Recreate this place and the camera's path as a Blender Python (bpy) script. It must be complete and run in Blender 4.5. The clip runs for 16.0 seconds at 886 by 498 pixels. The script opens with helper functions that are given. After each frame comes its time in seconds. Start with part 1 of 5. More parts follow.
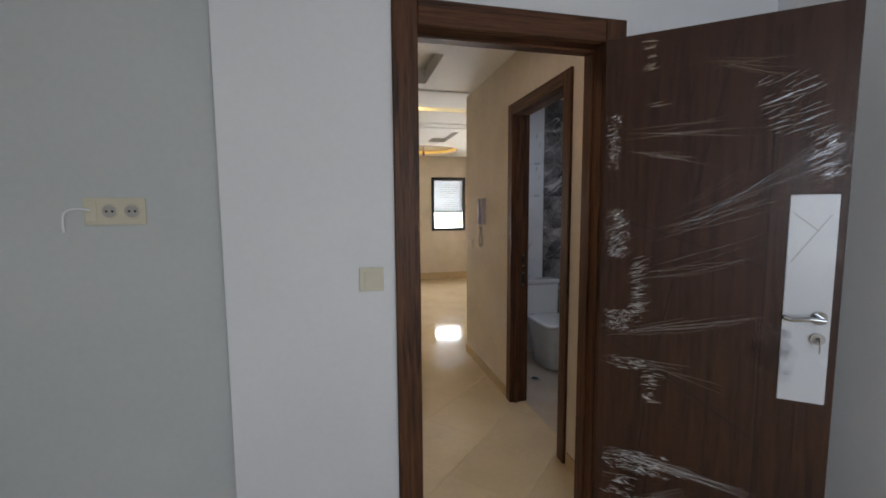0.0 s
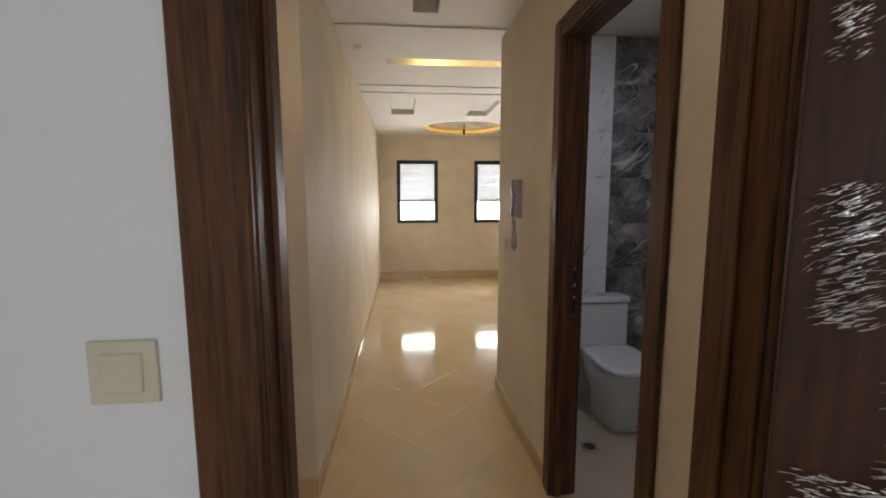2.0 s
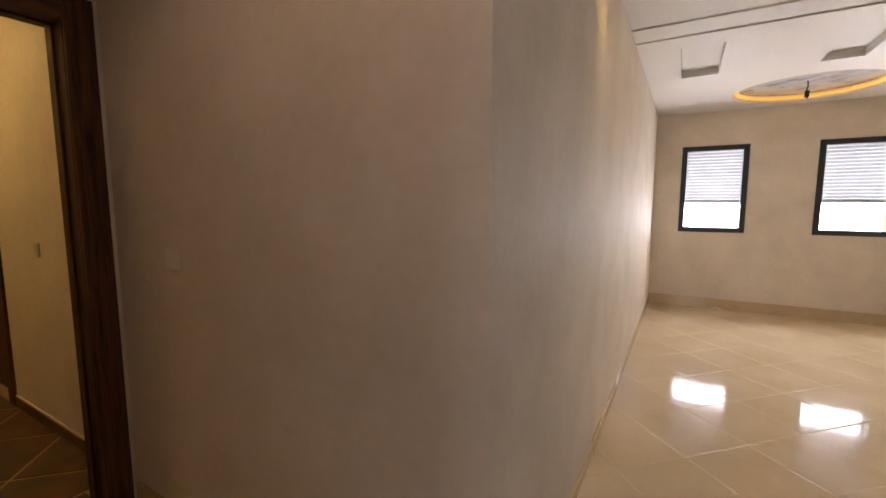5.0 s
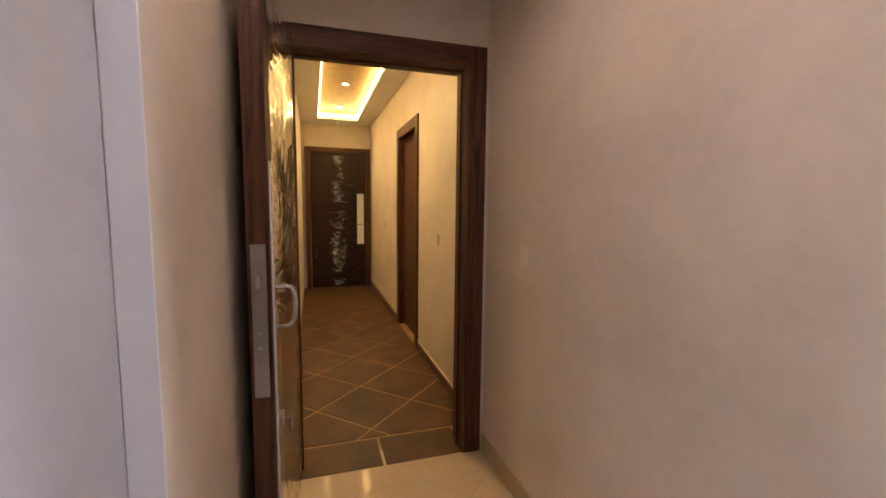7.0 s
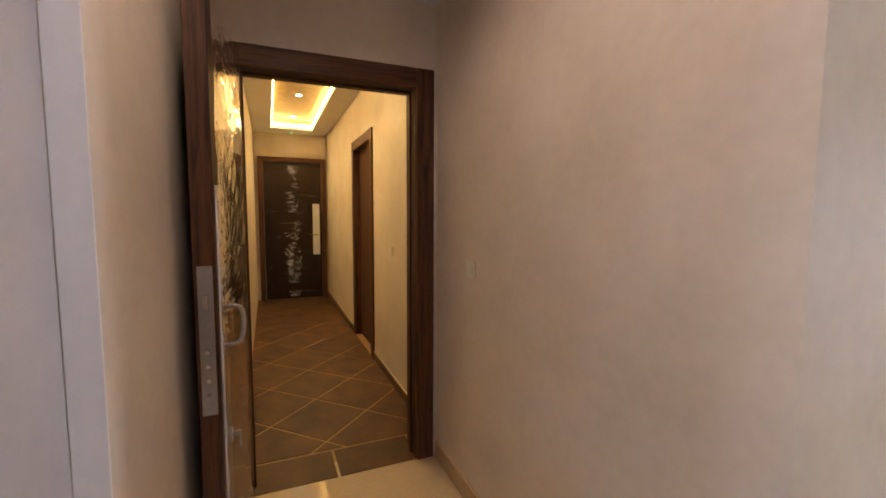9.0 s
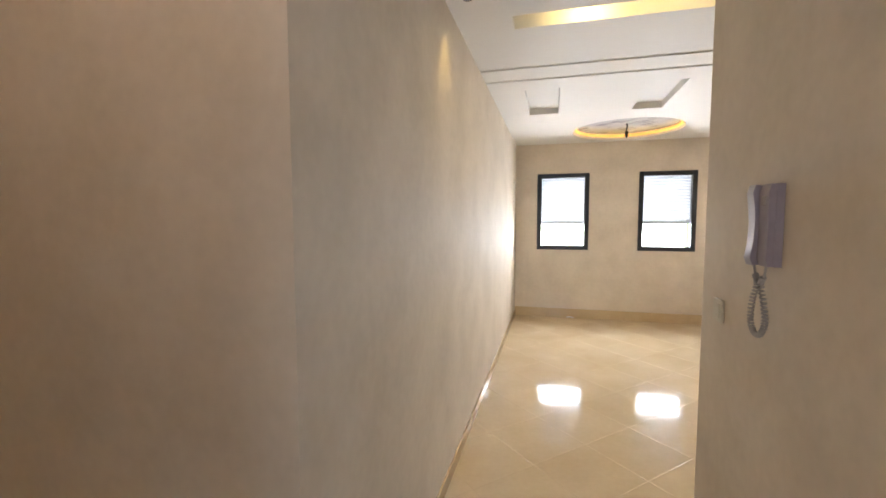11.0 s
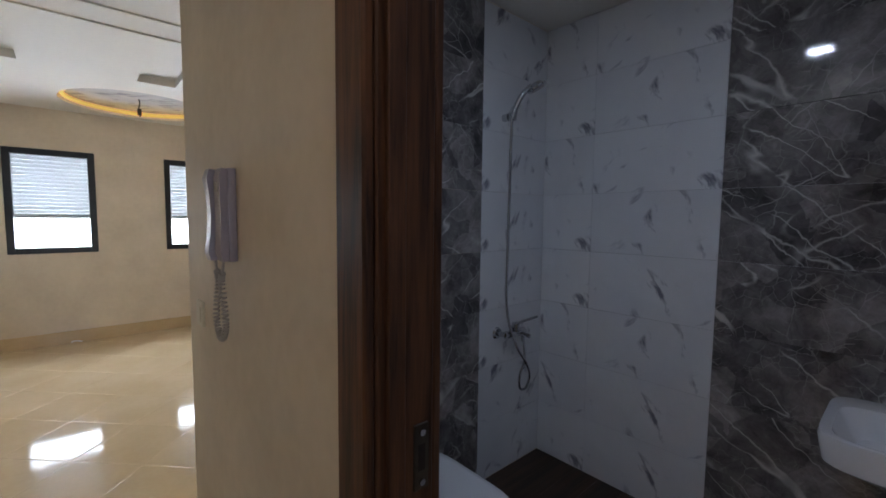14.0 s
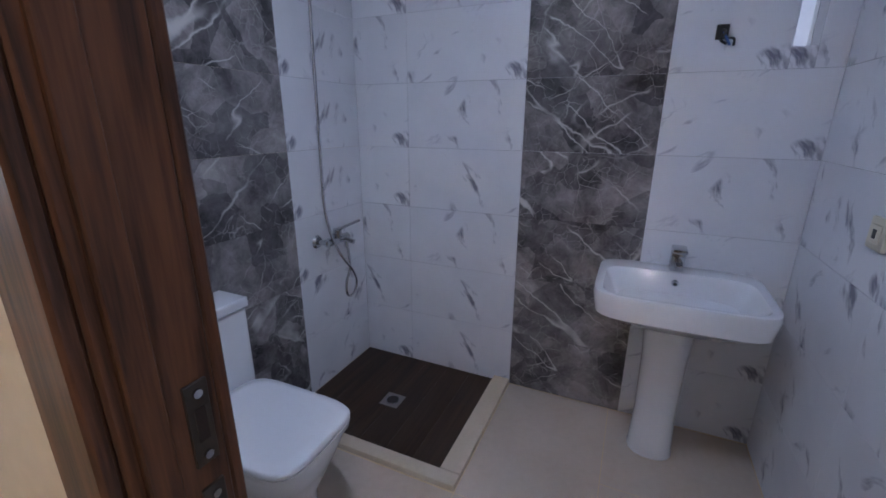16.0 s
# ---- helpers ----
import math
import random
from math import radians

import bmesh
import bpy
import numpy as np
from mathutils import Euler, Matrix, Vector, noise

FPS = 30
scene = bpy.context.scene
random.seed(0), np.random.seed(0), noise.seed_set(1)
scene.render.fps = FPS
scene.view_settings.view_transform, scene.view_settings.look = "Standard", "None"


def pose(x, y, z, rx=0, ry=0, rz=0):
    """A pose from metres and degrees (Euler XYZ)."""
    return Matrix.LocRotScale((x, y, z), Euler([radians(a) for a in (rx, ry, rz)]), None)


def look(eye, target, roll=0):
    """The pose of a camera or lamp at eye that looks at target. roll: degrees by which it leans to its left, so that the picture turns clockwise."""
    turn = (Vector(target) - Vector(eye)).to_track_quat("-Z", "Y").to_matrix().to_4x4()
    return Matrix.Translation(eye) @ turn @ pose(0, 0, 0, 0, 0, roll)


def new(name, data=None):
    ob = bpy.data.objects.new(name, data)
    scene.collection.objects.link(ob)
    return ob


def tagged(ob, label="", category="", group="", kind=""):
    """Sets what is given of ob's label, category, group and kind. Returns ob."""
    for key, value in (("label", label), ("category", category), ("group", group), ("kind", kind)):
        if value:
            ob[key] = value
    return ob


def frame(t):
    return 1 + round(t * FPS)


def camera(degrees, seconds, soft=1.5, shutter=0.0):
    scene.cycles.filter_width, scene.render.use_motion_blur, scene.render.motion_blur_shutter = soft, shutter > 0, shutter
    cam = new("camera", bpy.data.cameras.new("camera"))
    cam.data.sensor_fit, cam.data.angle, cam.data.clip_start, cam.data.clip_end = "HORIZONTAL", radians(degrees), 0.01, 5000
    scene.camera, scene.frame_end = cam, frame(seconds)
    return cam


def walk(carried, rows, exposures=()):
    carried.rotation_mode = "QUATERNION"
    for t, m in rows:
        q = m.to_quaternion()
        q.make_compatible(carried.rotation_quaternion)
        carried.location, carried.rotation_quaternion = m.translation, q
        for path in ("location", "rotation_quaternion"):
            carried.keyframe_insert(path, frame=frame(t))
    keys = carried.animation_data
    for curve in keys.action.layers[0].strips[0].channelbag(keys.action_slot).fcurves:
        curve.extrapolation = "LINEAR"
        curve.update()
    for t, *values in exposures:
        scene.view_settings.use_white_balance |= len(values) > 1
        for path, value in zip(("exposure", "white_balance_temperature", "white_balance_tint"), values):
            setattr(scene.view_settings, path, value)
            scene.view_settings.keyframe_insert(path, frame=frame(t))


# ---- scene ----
cam = camera(93.3, 16.0, soft=1.7)
PATH = [
    (0, (-1.178, -3.994, 1.443), (-0.724, -2.055, 1.253), -0.4),
    (0.5, (-1.04, -3.757, 1.416), (-0.592, -1.817, 1.223), -0.3),
    (1, (-0.906, -3.495, 1.425), (-0.511, -1.546, 1.211), -0.1),
    (1.5, (-0.794, -3.246, 1.411), (-0.483, -1.283, 1.192), -0.1),
    (2, (-0.685, -2.985, 1.418), (-0.502, -1.008, 1.181), -0.1),
    (2.5, (-0.628, -2.725, 1.403), (-0.54, -0.743, 1.152), 0.1),
    (3, (-0.589, -2.477, 1.403), (-0.589, -0.492, 1.153), 0.2),
    (3.2, (-0.57, -2.385, 1.4), (-0.61, -0.401, 1.149), 0.2),
    (5.3, (-0.779, -1.929, 1.364), (-1.991, -0.352, 1.153), 0.0),
    (5.5, (-0.794, -1.937, 1.373), (-2.153, -0.486, 1.157), -0.1),
    (6, (-0.787, -1.962, 1.369), (-2.454, -0.877, 1.16), 0.1),
    (6.5, (-0.785, -1.968, 1.373), (-2.606, -1.168, 1.163), 0.5),
    (7, (-0.79, -1.967, 1.366), (-2.69, -1.377, 1.161), 0.6),
    (7.5, (-0.787, -1.969, 1.362), (-2.715, -1.477, 1.159), 0.7),
    (8, (-0.774, -1.971, 1.369), (-2.704, -1.487, 1.165), 0.8),
    (8.2, (-0.77, -1.964, 1.377), (-2.699, -1.478, 1.175), 0.7),
    (10.3, (-0.563, -1.881, 1.434), (-1.652, -0.207, 1.304), -0.0),
    (10.5, (-0.565, -1.846, 1.437), (-1.468, -0.067, 1.302), 0.0),
    (11, (-0.584, -1.857, 1.439), (-1.089, 0.075, 1.297), -0.1),
    (11.5, (-0.551, -1.839, 1.428), (-0.714, 0.149, 1.283), 0.1),
    (12, (-0.505, -1.838, 1.433), (-0.37, 0.152, 1.287), -0.1),
    (12.5, (-0.437, -1.803, 1.429), (-0.002, 0.144, 1.285), 0.3),
    (13, (-0.367, -1.761, 1.433), (0.36, 0.096, 1.284), 0.3),
    (13.5, (-0.316, -1.697, 1.425), (0.711, 0.013, 1.282), 0.5),
    (14, (-0.295, -1.653, 1.421), (1.027, -0.16, 1.271), 0.6),
    (14.5, (-0.28, -1.645, 1.411), (1.245, -0.364, 1.228), 0.4),
    (15, (-0.254, -1.627, 1.404), (1.421, -0.569, 1.129), 0.2),
    (15.5, (-0.22, -1.594, 1.399), (1.521, -0.704, 0.982), 0.1),
    (16, (-0.156, -1.577, 1.378), (1.585, -0.786, 0.792), 0.2),
]
EXPOSURES = [(0.0, -0.08, 6500, 11), (1.0, 0.0, 6600, 12), (2.0, -0.05, 6900, 12), (2.6, -0.08, 7200, 14), (3.2, 0.1, 7400, 14), (5.3, 0.05, 6500, 24), (6.0, 0.6, 6200, 27), (7.0, 1.3, 5750, 24), (8.2, 1.4, 5800, 25), (10.3, 0.62, 6100, 14), (11.3, 0.45, 6200, 13), (12.2, -0.12, 6050, 10), (13.0, -0.42, 5900, 11), (13.7, -0.36, 5800, 10), (14.5, 0.05, 5700, 11), (15.2, 0.32, 5600, 15), (16.0, 1.05, 5450, 17)]
walk(cam, [(t, look(eye, target, roll)) for t, eye, target, roll in PATH], EXPOSURES)

# ---- world and large lights ----
world = bpy.data.worlds.new("world")
scene.world = world
world.use_nodes = True
wn = world.node_tree
sky = wn.nodes.new("ShaderNodeTexSky")
sky.sky_type, sky.sun_disc, sky.sun_elevation, sky.sun_rotation = "NISHITA", False, radians(50), radians(150)
wn.nodes["Background"].inputs[1].default_value = 0.12
wn.links.new(sky.outputs[0], wn.nodes["Background"].inputs[0])


def sun(strength):
    d = bpy.data.lights.new("sun", "SUN")
    d.energy, d.angle, d.color = strength, radians(0.6), (1, 0.95, 0.88)
    o = new("sun", d)
    o.matrix_world = look((0, 0, 0), (-0.5 * 0.64, 0.87 * 0.64, -0.77))
    return o


def area(name, x, y, z, tx, ty, tz, w, h, power, color):
    d = bpy.data.lights.new(name, "AREA")
    d.shape, d.size, d.size_y, d.energy, d.color = "RECTANGLE", w, h, power, color
    o = new(name, d)
    o.matrix_world = look((x, y, z), (tx, ty, tz))
    return o


def spot(name, x, y, z, power, color, size=70, tx=None, ty=None, blend=0.6):
    d = bpy.data.lights.new(name, "SPOT")
    d.energy, d.color, d.spot_size, d.spot_blend, d.shadow_soft_size = power, color, radians(size), blend, 0.03
    o = new(name, d)
    o.matrix_world = look((x, y, z), (x + 0.001 if tx is None else tx, y if ty is None else ty, z - 1))
    return o


DAY = (0.93, 0.97, 1.0)
WARM = (1.0, 0.72, 0.26)
sun(3.0)
# daylight behind the two half lowered shutters
area("window_daylight", -0.445, 4.69, 1.54, -0.445, 0, 1.54, 0.6, 0.98, 78, DAY)
area("window_daylight", 0.925, 4.69, 1.54, 0.925, 0, 1.54, 0.6, 0.98, 104, DAY)
# bedroom window behind the walker; unseen fill lamp added to the bathroom ceiling
area("bedroom_daylight", -0.4, -6.0, 1.55, -0.8, 0, 1.3, 1.5, 1.3, 28, (0.79, 0.89, 1.0))
area("bathroom_fill", 0.45, -1.2, 2.455, 0.45, -1.199, 0, 0.1, 0.1, 4.8, (0.77, 0.85, 1.0))
# warm downlights over corridor and hall, and the lamp in the ceiling slot
for x in (-7.2, -6.0, -4.8, -3.9):
    spot("downlight", x, -1.575, 2.76, 12.5, WARM, 115)
# unseen warm hall lamp, set so that it lights behind the open leaf
spot("downlight", -1.55, -2.0, 2.50, 8.5, (1.0, 0.71, 0.46), 165, blend=0.4)
# added unseen lamp in place of a light carried by the walker
spot("downlight", -0.8, -1.9, 2.50, 5.5, (1.0, 0.78, 0.64), 172, blend=0.25)
spot("downlight", -1.0, 0.22, 2.50, 5, WARM, 60, -1.12, 0.22)
spot("slot_lamp", -0.42, 0.49, 2.575, 2.5, WARM, 150, -0.42, 1.5)
area("slot_strip", 0.3, 0.485, 2.60, 0.3, 1.5, 2.58, 1.9, 0.03, 1.2, WARM)

# ---- materials ----


def nd(nt, kind, **kw):
    n = nt.nodes.new("ShaderNode" + kind)
    for k, v in kw.items():
        n.inputs[k.replace("_", " ")].default_value = v
    return n


def ramp(nt, src, stops):
    r = nt.nodes.new("ShaderNodeValToRGB")
    els = r.color_ramp.elements
    while len(els) < len(stops):
        els.new(0.5)
    for e, (p, c) in zip(els, stops):
        e.position, e.color = p, (*c, 1) if len(c) == 3 else c
    nt.links.new(src, r.inputs[0])
    return r.outputs[0]


def coords(nt, scale=(1, 1, 1), rot=(0, 0, 0), generated="Object"):
    tc = nt.nodes.new("ShaderNodeTexCoord")
    mp = nt.nodes.new("ShaderNodeMapping")
    mp.inputs["Scale"].default_value = scale
    mp.inputs["Rotation"].default_value = rot
    nt.links.new(tc.outputs[generated], mp.inputs[0])
    return mp.outputs[0]


def base(name, rough=0.5, metal=0.0):
    m = bpy.data.materials.new(name)
    m.use_nodes = True
    nt = m.node_tree
    b = nt.nodes["Principled BSDF"]
    b.inputs["Roughness"].default_value, b.inputs["Metallic"].default_value = rough, metal
    return m, nt, b


def bump(nt, b, height, strength=0.2, dist=0.005):
    bp = nd(nt, "Bump", Strength=strength, Distance=dist)
    nt.links.new(height, bp.inputs["Height"])
    nt.links.new(bp.outputs[0], b.inputs["Normal"])


def plain(name, c0, c1, rough=0.5, metal=0.0, s1=3.0, s2=60.0, bmp=0.1, dist=0.002, coat=0.0, rvar=0.08):
    """Two tones mottled at two scales, with fine relief."""
    m, nt, b = base(name, rough, metal)
    v = coords(nt)
    big, fine = nd(nt, "TexNoise", Scale=s1, Detail=4.0), nd(nt, "TexNoise", Scale=s2, Detail=3.0)
    for n in (big, fine):
        nt.links.new(v, n.inputs["Vector"])
    mix = nd(nt, "Math")
    mix.operation = "ADD"
    half = nd(nt, "Math")
    half.operation, half.inputs[1].default_value = "MULTIPLY", 0.35
    nt.links.new(fine.outputs[0], half.inputs[0])
    nt.links.new(big.outputs[0], mix.inputs[0])
    nt.links.new(half.outputs[0], mix.inputs[1])
    nt.links.new(ramp(nt, mix.outputs[0], [(0.45, c0), (0.9, c1)]), b.inputs["Base Color"])
    rr = nd(nt, "MapRange")
    rr.inputs[3].default_value, rr.inputs[4].default_value = max(0.02, rough - rvar), min(1, rough + rvar)
    nt.links.new(big.outputs[0], rr.inputs[0])
    nt.links.new(rr.outputs[0], b.inputs["Roughness"])
    if bmp:
        bump(nt, b, fine.outputs[0], bmp, dist)
    b.inputs["Coat Weight"].default_value = coat
    return m


def wood(name, dark, light, axis="z", rough=0.5, scale=1.7, coat=0.0):
    m, nt, b = base(name, rough)
    st = {"x": (1.2, 22, 22), "y": (22, 1.2, 22), "z": (22, 22, 1.2)}[axis]
    v = coords(nt, [s * scale for s in st])
    n1 = nd(nt, "TexNoise", Scale=1.0, Detail=6.0, Distortion=1.2)
    n2 = nd(nt, "TexNoise", Scale=7.0, Detail=4.0)
    for n in (n1, n2):
        nt.links.new(v, n.inputs["Vector"])
    add = nd(nt, "Math")
    add.operation = "MULTIPLY_ADD"
    add.inputs[1].default_value = 0.4
    nt.links.new(n2.outputs[0], add.inputs[0])
    nt.links.new(n1.outputs[0], add.inputs[2])
    mid = [(a + c) / 2 for a, c in zip(dark, light)]
    nt.links.new(ramp(nt, add.outputs[0], [(0.5, dark), (0.68, mid), (0.9, light)]), b.inputs["Base Color"])
    bump(nt, b, add.outputs[0], 0.12, 0.002)
    b.inputs["Specular IOR Level"].default_value = 0.3
    b.inputs["Coat Weight"].default_value, b.inputs["Coat Roughness"].default_value = coat, 0.25
    return m


def shifted(nt):
    """Object coordinates, moved by a random step for each tile."""
    oi = nt.nodes.new("ShaderNodeObjectInfo")
    off = nd(nt, "VectorMath")
    off.operation = "MULTIPLY_ADD"
    off.inputs[1].default_value = (7.0, 5.0, 9.0)
    nt.links.new(oi.outputs["Random"], off.inputs[0])
    nt.links.new(coords(nt), off.inputs[2])
    return off.outputs[0]


def times(nt, a, c):
    m = nd(nt, "Math")
    m.operation = "MULTIPLY"
    nt.links.new(a, m.inputs[0])
    nt.links.new(c, m.inputs[1])
    return m.outputs[0]


def warped(nt, v, scale, amount):
    n = nd(nt, "TexNoise", Scale=scale, Detail=5.0)
    nt.links.new(v, n.inputs["Vector"])
    w = nd(nt, "VectorMath")
    w.operation = "MULTIPLY_ADD"
    w.inputs[1].default_value = (amount, amount, amount)
    nt.links.new(n.outputs["Color"], w.inputs[0])
    nt.links.new(v, w.inputs[2])
    return w.outputs[0]


def blend(nt, fac, a, c):
    mx = nt.nodes.new("ShaderNodeMix")
    mx.data_type = "RGBA"
    nt.links.new(fac, mx.inputs["Factor"])
    for sock, val in (("A", a), ("B", c)):
        if isinstance(val, tuple):
            mx.inputs[sock].default_value = (*val, 1)
        else:
            nt.links.new(val, mx.inputs[sock])
    return mx.outputs["Result"]


def noise_of(nt, v, scale, detail=4.0, rough=0.5):
    n = nd(nt, "TexNoise", Scale=scale, Detail=detail, Roughness=rough)
    nt.links.new(v, n.inputs["Vector"])
    return n.outputs[0]


def vein_lines(nt, v, scale, width):
    vor = nd(nt, "TexVoronoi", Scale=scale)
    vor.feature = "DISTANCE_TO_EDGE"
    nt.links.new(v, vor.inputs["Vector"])
    return ramp(nt, vor.outputs["Distance"], [(0.0, (1, 1, 1)), (width, (0, 0, 0))])


def few_prints(nt, n=3):
    """Object coordinates moved by one of a few steps, so that the same prints come again on other tiles."""
    oi = nt.nodes.new("ShaderNodeObjectInfo")
    snap = nd(nt, "Math")
    snap.operation, snap.inputs[1].default_value = "SNAP", 1.0 / n
    nt.links.new(oi.outputs["Random"], snap.inputs[0])
    off = nd(nt, "VectorMath")
    off.operation = "MULTIPLY_ADD"
    off.inputs[1].default_value = (7.3, 5.1, 9.7)
    nt.links.new(snap.outputs[0], off.inputs[0])
    nt.links.new(coords(nt), off.inputs[2])
    return off.outputs[0]


def grey_marble(name):
    """Clouded grey stone, broken into fragments and crossed by straight white veins and fine cracks."""
    m, nt, b = base(name, 0.06)
    v = shifted(nt)
    soft = warped(nt, v, 3.0, 0.10)
    rough_w = warped(nt, soft, 14.0, 0.035)
    cloud = ramp(nt, noise_of(nt, warped(nt, v, 4.0, 0.25), 5.0, 9.0, 0.7), [(0.33, (0.055, 0.052, 0.055)), (0.48, (0.18, 0.17, 0.172)), (0.6, (0.29, 0.275, 0.275)), (0.75, (0.48, 0.46, 0.45))])
    cells = nd(nt, "TexVoronoi", Scale=7.0)
    nt.links.new(rough_w, cells.inputs["Vector"])
    tone = ramp(nt, cells.outputs["Color"], [(0.2, (0.55, 0.55, 0.56)), (0.8, (1.25, 1.22, 1.2))])
    mul = nt.nodes.new("ShaderNodeMix")
    mul.data_type, mul.blend_type = "RGBA", "MULTIPLY"
    mul.inputs["Factor"].default_value = 1.0
    nt.links.new(cloud, mul.inputs["A"])
    nt.links.new(tone, mul.inputs["B"])
    ground = mul.outputs["Result"]
    keep1 = ramp(nt, noise_of(nt, v, 3.6, 2.0), [(0.48, (0, 0, 0)), (0.56, (1, 1, 1))])
    keep2 = ramp(nt, noise_of(nt, v, 5.0, 3.0), [(0.49, (0, 0, 0)), (0.60, (1, 1, 1))])
    keep3 = ramp(nt, noise_of(nt, v, 8.0, 3.0), [(0.48, (0, 0, 0)), (0.58, (1, 1, 1))])
    rising = streaks(nt, rough_w, (0.8, 0.8, 0.6), (-4.2, -4.2, 5.6), 0.013)
    falling = streaks(nt, rough_w, (0.9, 0.9, -0.9), (3.6, 3.6, 4.4), 0.010)
    c1 = blend(nt, times(nt, rising, keep1), ground, (0.60, 0.58, 0.56))
    c2 = blend(nt, times(nt, falling, keep2), c1, (0.52, 0.50, 0.48))
    c3 = blend(nt, times(nt, vein_lines(nt, rough_w, 9.0, 0.018), keep2), c2, (0.40, 0.385, 0.375))
    c4 = blend(nt, times(nt, vein_lines(nt, rough_w, 19.0, 0.03), keep3), c3, (0.33, 0.32, 0.31))
    nt.links.new(c4, b.inputs["Base Color"])
    return m


def streaks(nt, v, along_k, across_k, width):
    """Thin long veins that run along one lean."""
    along, across = (nd(nt, "VectorMath"), nd(nt, "VectorMath"))
    for node, k in ((along, along_k), (across, across_k)):
        node.operation = "DOT_PRODUCT"
        node.inputs[1].default_value = k
        nt.links.new(v, node.inputs[0])
    uv = nt.nodes.new("ShaderNodeCombineXYZ")
    nt.links.new(along.outputs["Value"], uv.inputs[0])
    nt.links.new(across.outputs["Value"], uv.inputs[1])
    n = noise_of(nt, uv.outputs[0], 1.0, 1.0, 0.5)
    return ramp(nt, n, [(0.5 - width, (0, 0, 0)), (0.5, (1, 1, 1)), (0.5 + width, (0, 0, 0))])


def feathers(nt, v, along_k, across_k, lo, hi):
    """Short frayed strokes along one lean."""
    along, across = (nd(nt, "VectorMath"), nd(nt, "VectorMath"))
    for node, k in ((along, along_k), (across, across_k)):
        node.operation = "DOT_PRODUCT"
        node.inputs[1].default_value = k
        nt.links.new(v, node.inputs[0])
    uv = nt.nodes.new("ShaderNodeCombineXYZ")
    nt.links.new(along.outputs["Value"], uv.inputs[0])
    nt.links.new(across.outputs["Value"], uv.inputs[1])
    return ramp(nt, noise_of(nt, uv.outputs[0], 1.0, 4.0, 0.62), [(lo, (0, 0, 0)), (hi, (1, 1, 1))])


def white_marble(name, ground0=(0.72, 0.73, 0.77), ground1=(0.8, 0.81, 0.84), stroke=(0.24, 0.24, 0.30), lo=0.555, hi=0.66):
    """White ground with sparse feathered grey strokes in two leans, and faint clouds round them."""
    m, nt, b = base(name, 0.06)
    v = few_prints(nt)
    w = warped(nt, warped(nt, v, 6.0, 0.07), 28.0, 0.012)
    steep = feathers(nt, w, (1.6, 1.6, 3.2), (-11.0, -11.0, 5.6), lo, hi)
    flat = feathers(nt, w, (2.2, 2.2, -1.5), (6.5, 6.5, 10.0), lo + 0.02, hi + 0.02)
    here = ramp(nt, noise_of(nt, v, 4.2, 1.0), [(0.55, (0, 0, 0)), (0.60, (1, 1, 1))])
    there = ramp(nt, noise_of(nt, v, 3.4, 1.0), [(0.40, (1, 1, 1)), (0.46, (0, 0, 0))])
    ground = ramp(nt, noise_of(nt, v, 3.0, 5.0), [(0.35, ground0), (0.65, ground1)])
    c1 = blend(nt, times(nt, steep, here), ground, stroke)
    nt.links.new(blend(nt, times(nt, flat, there), c1, tuple(k * 1.25 for k in stroke)), b.inputs["Base Color"])
    return m


def tile_floor(name, c0, c1, rough, s=2.2):
    m, nt, b = base(name, rough)
    v = coords(nt)
    oi = nt.nodes.new("ShaderNodeObjectInfo")
    n1 = nd(nt, "TexNoise", Scale=s, Detail=6.0)
    n2 = nd(nt, "TexNoise", Scale=s * 14, Detail=3.0)
    for n in (n1, n2):
        nt.links.new(v, n.inputs["Vector"])
    a = nd(nt, "Math")
    a.operation = "MULTIPLY_ADD"
    a.inputs[1].default_value = 0.25
    nt.links.new(n2.outputs[0], a.inputs[0])
    nt.links.new(n1.outputs[0], a.inputs[2])
    a2 = nd(nt, "Math")
    a2.operation = "MULTIPLY_ADD"
    a2.inputs[1].default_value = 0.1
    nt.links.new(oi.outputs["Random"], a2.inputs[0])
    nt.links.new(a.outputs[0], a2.inputs[2])
    nt.links.new(ramp(nt, a2.outputs[0], [(0.42, c0), (0.9, c1)]), b.inputs["Base Color"])
    bump(nt, b, n1.outputs[0], 0.02, 0.002)
    return m


